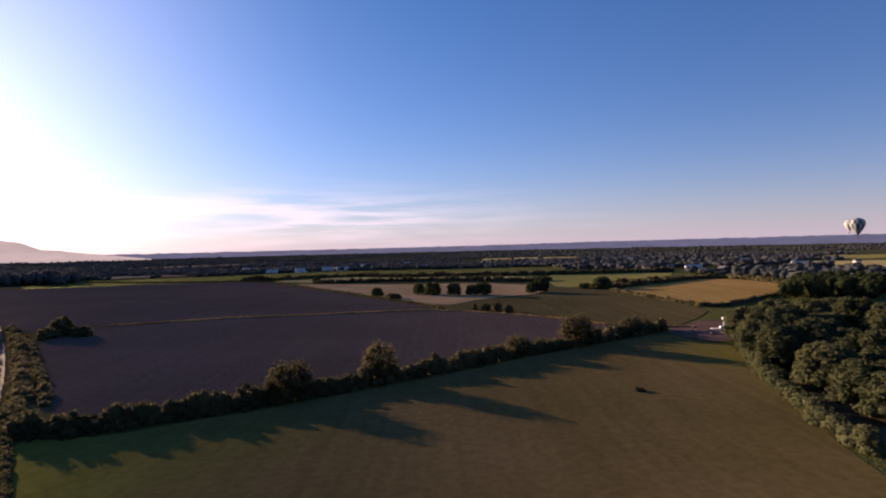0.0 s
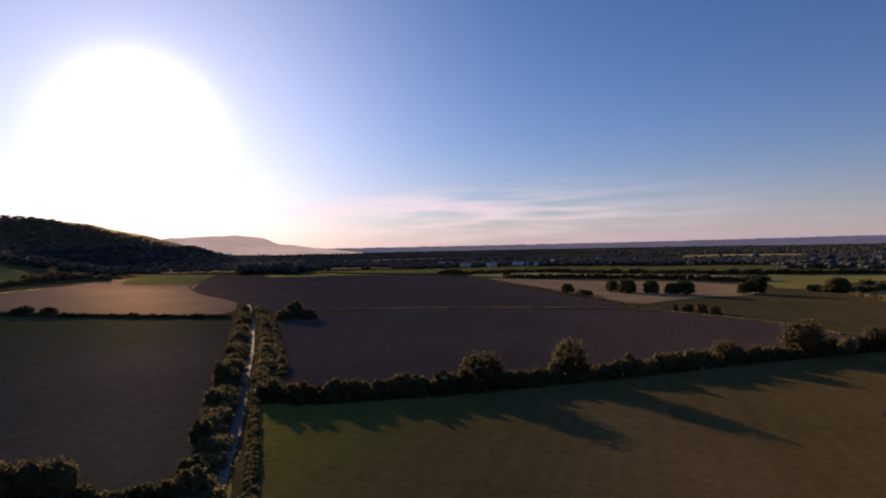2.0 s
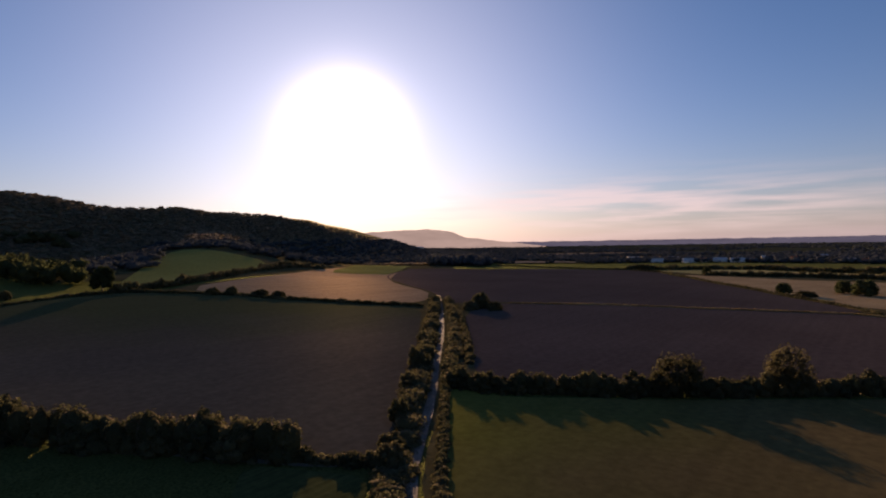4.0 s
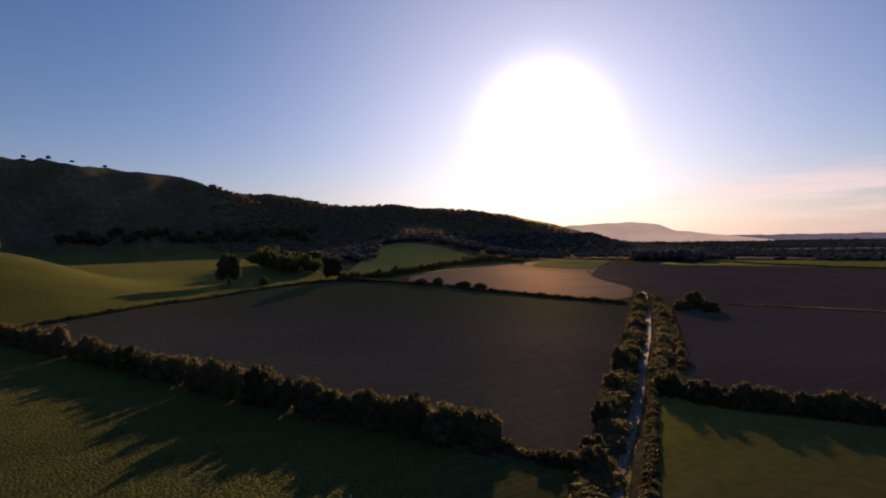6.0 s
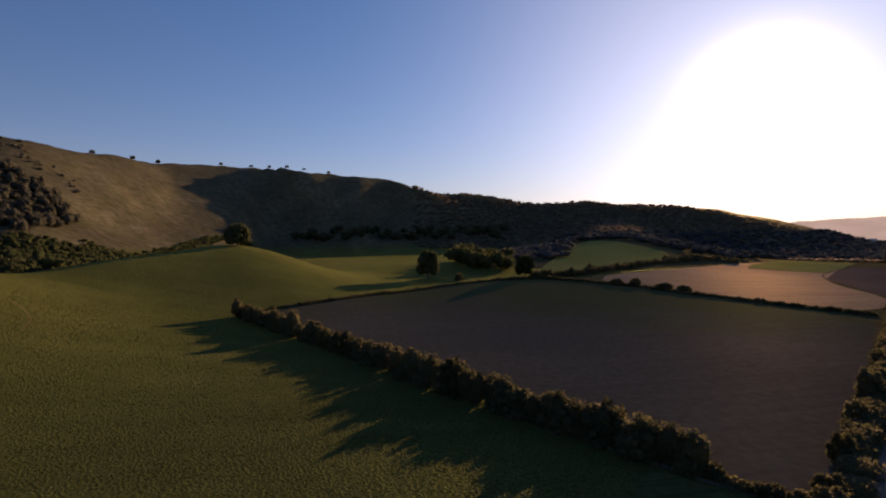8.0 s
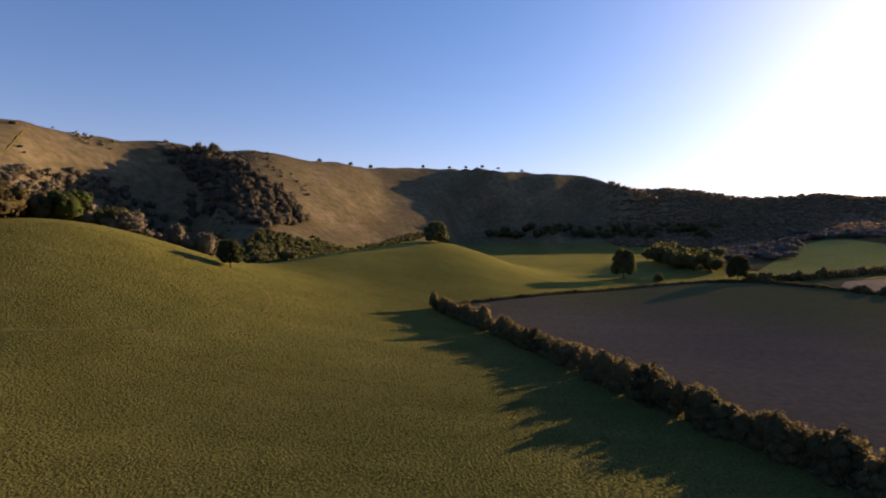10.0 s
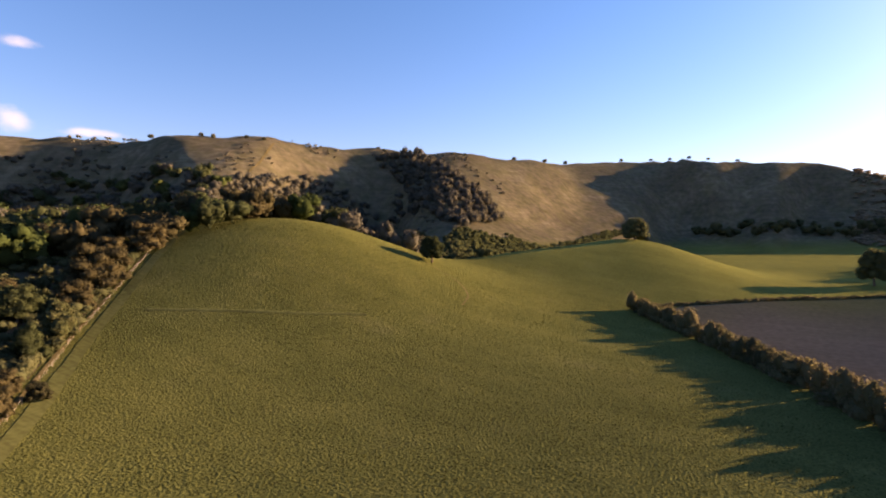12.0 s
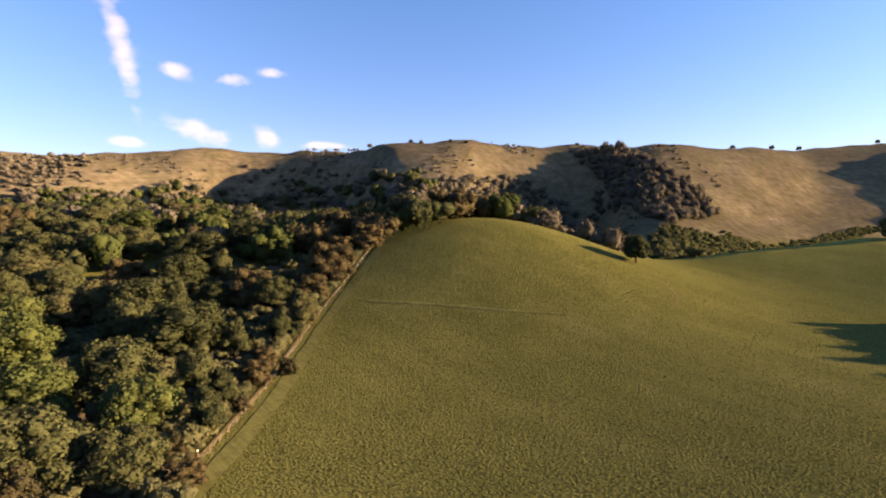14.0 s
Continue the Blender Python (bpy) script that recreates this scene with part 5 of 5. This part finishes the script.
def wheel(parent, x, y, r=0.4, w=0.25):
    bm = bmesh.new()
    bmesh.ops.create_cone(bm, cap_ends=True, segments=16, radius1=r, radius2=r, depth=w, matrix=Matrix.Translation((x, y, r)) @ Matrix.Rotation(radians(90), 4, "X"))
    bmesh.ops.bevel(bm, geom=bm.edges[:], offset=0.03, segments=1, affect="EDGES")
    ty = part("wheel", bm, RUBBER, parent)
    bm = bmesh.new()
    bmesh.ops.create_cone(bm, cap_ends=True, segments=12, radius1=r * 0.55, radius2=r * 0.5, depth=w + 0.03, matrix=Matrix.Translation((x, y, r)) @ Matrix.Rotation(radians(90), 4, "X"))
    part("rim", bm, STEEL_GREY, ty)


def at_ground(x, y, turn=0.0):
    return Matrix.Translation((x, y, float(land(x, y)) + 0.2)) @ Matrix.Rotation(radians(turn), 4, "Z")


YX, YY = 120, 237
lorry = tagged(new("lorry"), "white flatbed lorry with tall cab in the yard", "lorry")
lorry.matrix_basis = at_ground(YX, YY, -12) @ Matrix.Diagonal((0.8, 0.8, 0.8, 1))
part("bed", box_bm(4.6, 2.2, 0.9, -1.2, 0, 0.75), WHITE_PAINT, lorry)
cab = box_bm(1.7, 2.2, 2.3, 2.2, 0, 0.5, 0.18)
part("cab", cab, WHITE_PAINT, lorry)
part("windscreen", box_bm(0.06, 1.8, 0.8, 3.05, 0, 1.75, 0.02), GLASS_DARK, lorry)
part("bumper", box_bm(0.2, 2.1, 0.3, 3.1, 0, 0.5, 0.03), STEEL_GREY, lorry)
part("headboard", box_bm(0.12, 2.2, 1.2, 1.05, 0, 1.6, 0.02), WHITE_PAINT, lorry)
for wx in (-2.6, -1.5, 2.2):
    for wy in (-1.0, 1.0):
        wheel(lorry, wx, wy)
hoist = tagged(new("hoist"), "tall white loading hoist beside the lorry", "hoist")
hoist.matrix_basis = at_ground(YX + 3.6, YY + 1.8, -12)
part("mast", box_bm(0.55, 0.55, 5.2, 0, 0, 0, 0.08), WHITE_PAINT, hoist)
part("hopper", box_bm(1.7, 1.3, 1.3, 0, 0, 4.6, 0.25), WHITE_PAINT, hoist)
part("foot", box_bm(1.5, 1.5, 0.3, 0, 0, -0.05, 0.05), STEEL_GREY, hoist)


def rubble_heap(x, y, w, h, seed, label):
    g = np.random.default_rng(seed)
    n = 170
    a, q = g.uniform(0, math.tau, n), np.sqrt(g.uniform(0, 1, n))
    cx, cy = np.cos(a) * q * w / 2, np.sin(a) * q * w / 2
    cz = h * (1 - q) * g.uniform(0.7, 1.0, n)
    s = g.uniform(0.18, 0.5, n)
    v, q_, t = foliage(g, np.stack((cx, cy, cz, s, s, s * 0.7), -1), 0, 0.1, 1, 1.0, 0.25)
    ob = tagged(new("rubble_heap", raw_mesh("rubble_heap", v, None, t, RUBBLE)), label, "rubble")
    ob.location = (x, y, float(land(x, y)) + 0.15)


for k, (x, y, w, h) in enumerate(((YX - 5, YY - 4, 7, 1.4), (YX + 1, YY - 6, 6, 1.1), (YX - 10, YY + 2, 5, 1.0), (YX + 5, YY - 3, 5, 1.5))):
    rubble_heap(x, y, w, h, 90 + k, "low heap of broken brick rubble in the yard")
rail = tagged(new("rail_fence"), "pale timber rail fence behind the yard", "fence")
rail.matrix_basis = at_ground(YX + 8, YY + 1, -20)
for k in range(5):
    part("post", box_bm(0.14, 0.14, 1.3, k * 2.4, 0, -0.2, 0.02), POST_WOOD, rail)
for hz in (0.5, 0.95):
    part("rail", box_bm(9.8, 0.05, 0.14, 4.8, 0.08, hz, 0.01), POST_WOOD, rail)


# ---- houses and barns on the plain ----
def house(x, y, turn, w, d, h, wall, roof, label, category="house"):
    root = tagged(new("house" if category == "house" else "barn"), label, category)
    root.matrix_basis = at_ground(x, y, turn)
    part("wall", box_bm(w, d, h, 0, 0, -0.4, 0.0), wall, root)
    bm = bmesh.new()
    o, top = 0.5, h + d * 0.38
    pts = [(-w / 2 - o, -d / 2 - o, h - 0.7), (w / 2 + o, -d / 2 - o, h - 0.7), (w / 2 + o, d / 2 + o, h - 0.7), (-w / 2 - o, d / 2 + o, h - 0.7), (-w / 2 - o, 0, top), (w / 2 + o, 0, top)]
    vs = [bm.verts.new(q) for q in pts]
    for f in ((0, 1, 5, 4), (2, 3, 4, 5), (1, 2, 5), (3, 0, 4), (3, 2, 1, 0)):
        bm.faces.new([vs[i] for i in f])
    rf = part("roof", bm, roof, root)
    if category == "house":
        part("chimney", box_bm(0.9, 0.9, 2.2, w * 0.3, 0, top - 0.9, 0.05), BRICK_WALL, rf)
        for k in range(3):
            for lv in (0.8, 3.2):
                if lv + 1.4 < h:
                    part("window", box_bm(1.1, 0.12, 1.2, (k - 1) * w * 0.3, -d / 2, lv, 0.02), GLASS_DARK, root)
    else:
        part("door", box_bm(3.4, 0.15, min(3.2, h - 1), 0, -d / 2, -0.2, 0.02), STEEL_GREY, root)


g_house = np.random.default_rng(12)
for bearing, r, big in ((17.3, 1010, 1), (14.5, 1005, 1), (13.2, 1010, 0), (11.8, 1015, 1), (10.4, 1005, 1), (9.2, 1010, 0), (2.2, 1030, 1), (1.0, 1015, 0), (-2.0, 1010, 0), (-14.0, 1040, 0), (-22.5, 860, 0), (-24.5, 840, 1), (-27.0, 800, 0), (-33.0, 930, 1), (-12.5, 1050, 0), (6.0, 1120, 0), (15.8, 1120, 1), (8.0, 1180, 1), (4.0, 1250, 1), (-4.5, 1150, 1), (-7.0, 1300, 0), (-9.5, 1200, 1), (-16.5, 1180, 0), (-18.5, 1250, 1), (-20.0, 1100, 0), (-28.5, 1150, 1), (-30.5, 1050, 0), (-35.5, 1180, 1), (-37.0, 1020, 0), (19.5, 1150, 1)):
    x, y = polar(bearing, r)
    if big:
        house(x, y, g_house.uniform(-25, 25) + bearing, 21, 9, 4.0, CREAM_RENDER, SHEET_ROOF, "long pale barn with sheet roof among trees", "barn")
    else:
        house(x, y, g_house.uniform(-40, 40) + bearing, 9, 6, 5.0, CREAM_RENDER if g_house.random() < 0.6 else BRICK_WALL, TILE_ROOF if g_house.random() < 0.6 else SLATE_ROOF, "small pale house with pitched roof on the plain")
hot_air_balloon(1150 * math.sin(radians(36.5)), 1150 * math.cos(radians(36.5)), 46, 15.0, "plain white hot air balloon farther off", WHITE_CLOTH)

house(-1719, 1972, 20, 40, 18, 9, WHITE_PAINT, SHEET_ROOF, "bright white barn at the foot of the far ridge", "barn")
# a pale leaning post in the grass by the thick hedge
white_post = tagged(new("marker_post", None), "pale leaning marker post in the meadow grass", "post")
PX, PY = -78.6, 29.8
white_post.matrix_basis = at_ground(PX, PY) @ Matrix.Rotation(radians(40), 4, (0.4, 0.9, 0))
part("shaft", box_bm(0.14, 0.14, 1.9, 0, 0, -0.3, 0.02), WHITE_PAINT, white_post)
# a small white notice at the fence's end
NX, NY = -30.6, -96.8
notice = tagged(new("notice_post", None), "small white notice on a short post by the fence", "sign")
notice.matrix_basis = at_ground(NX, NY, 20)
part("post", box_bm(0.09, 0.09, 1.2, 0, 0, -0.3, 0.01), POST_WOOD, notice)
part("board", box_bm(0.3, 0.03, 0.26, 0, -0.07, 0.8, 0.01), WHITE_PAINT, notice, "plain white board")
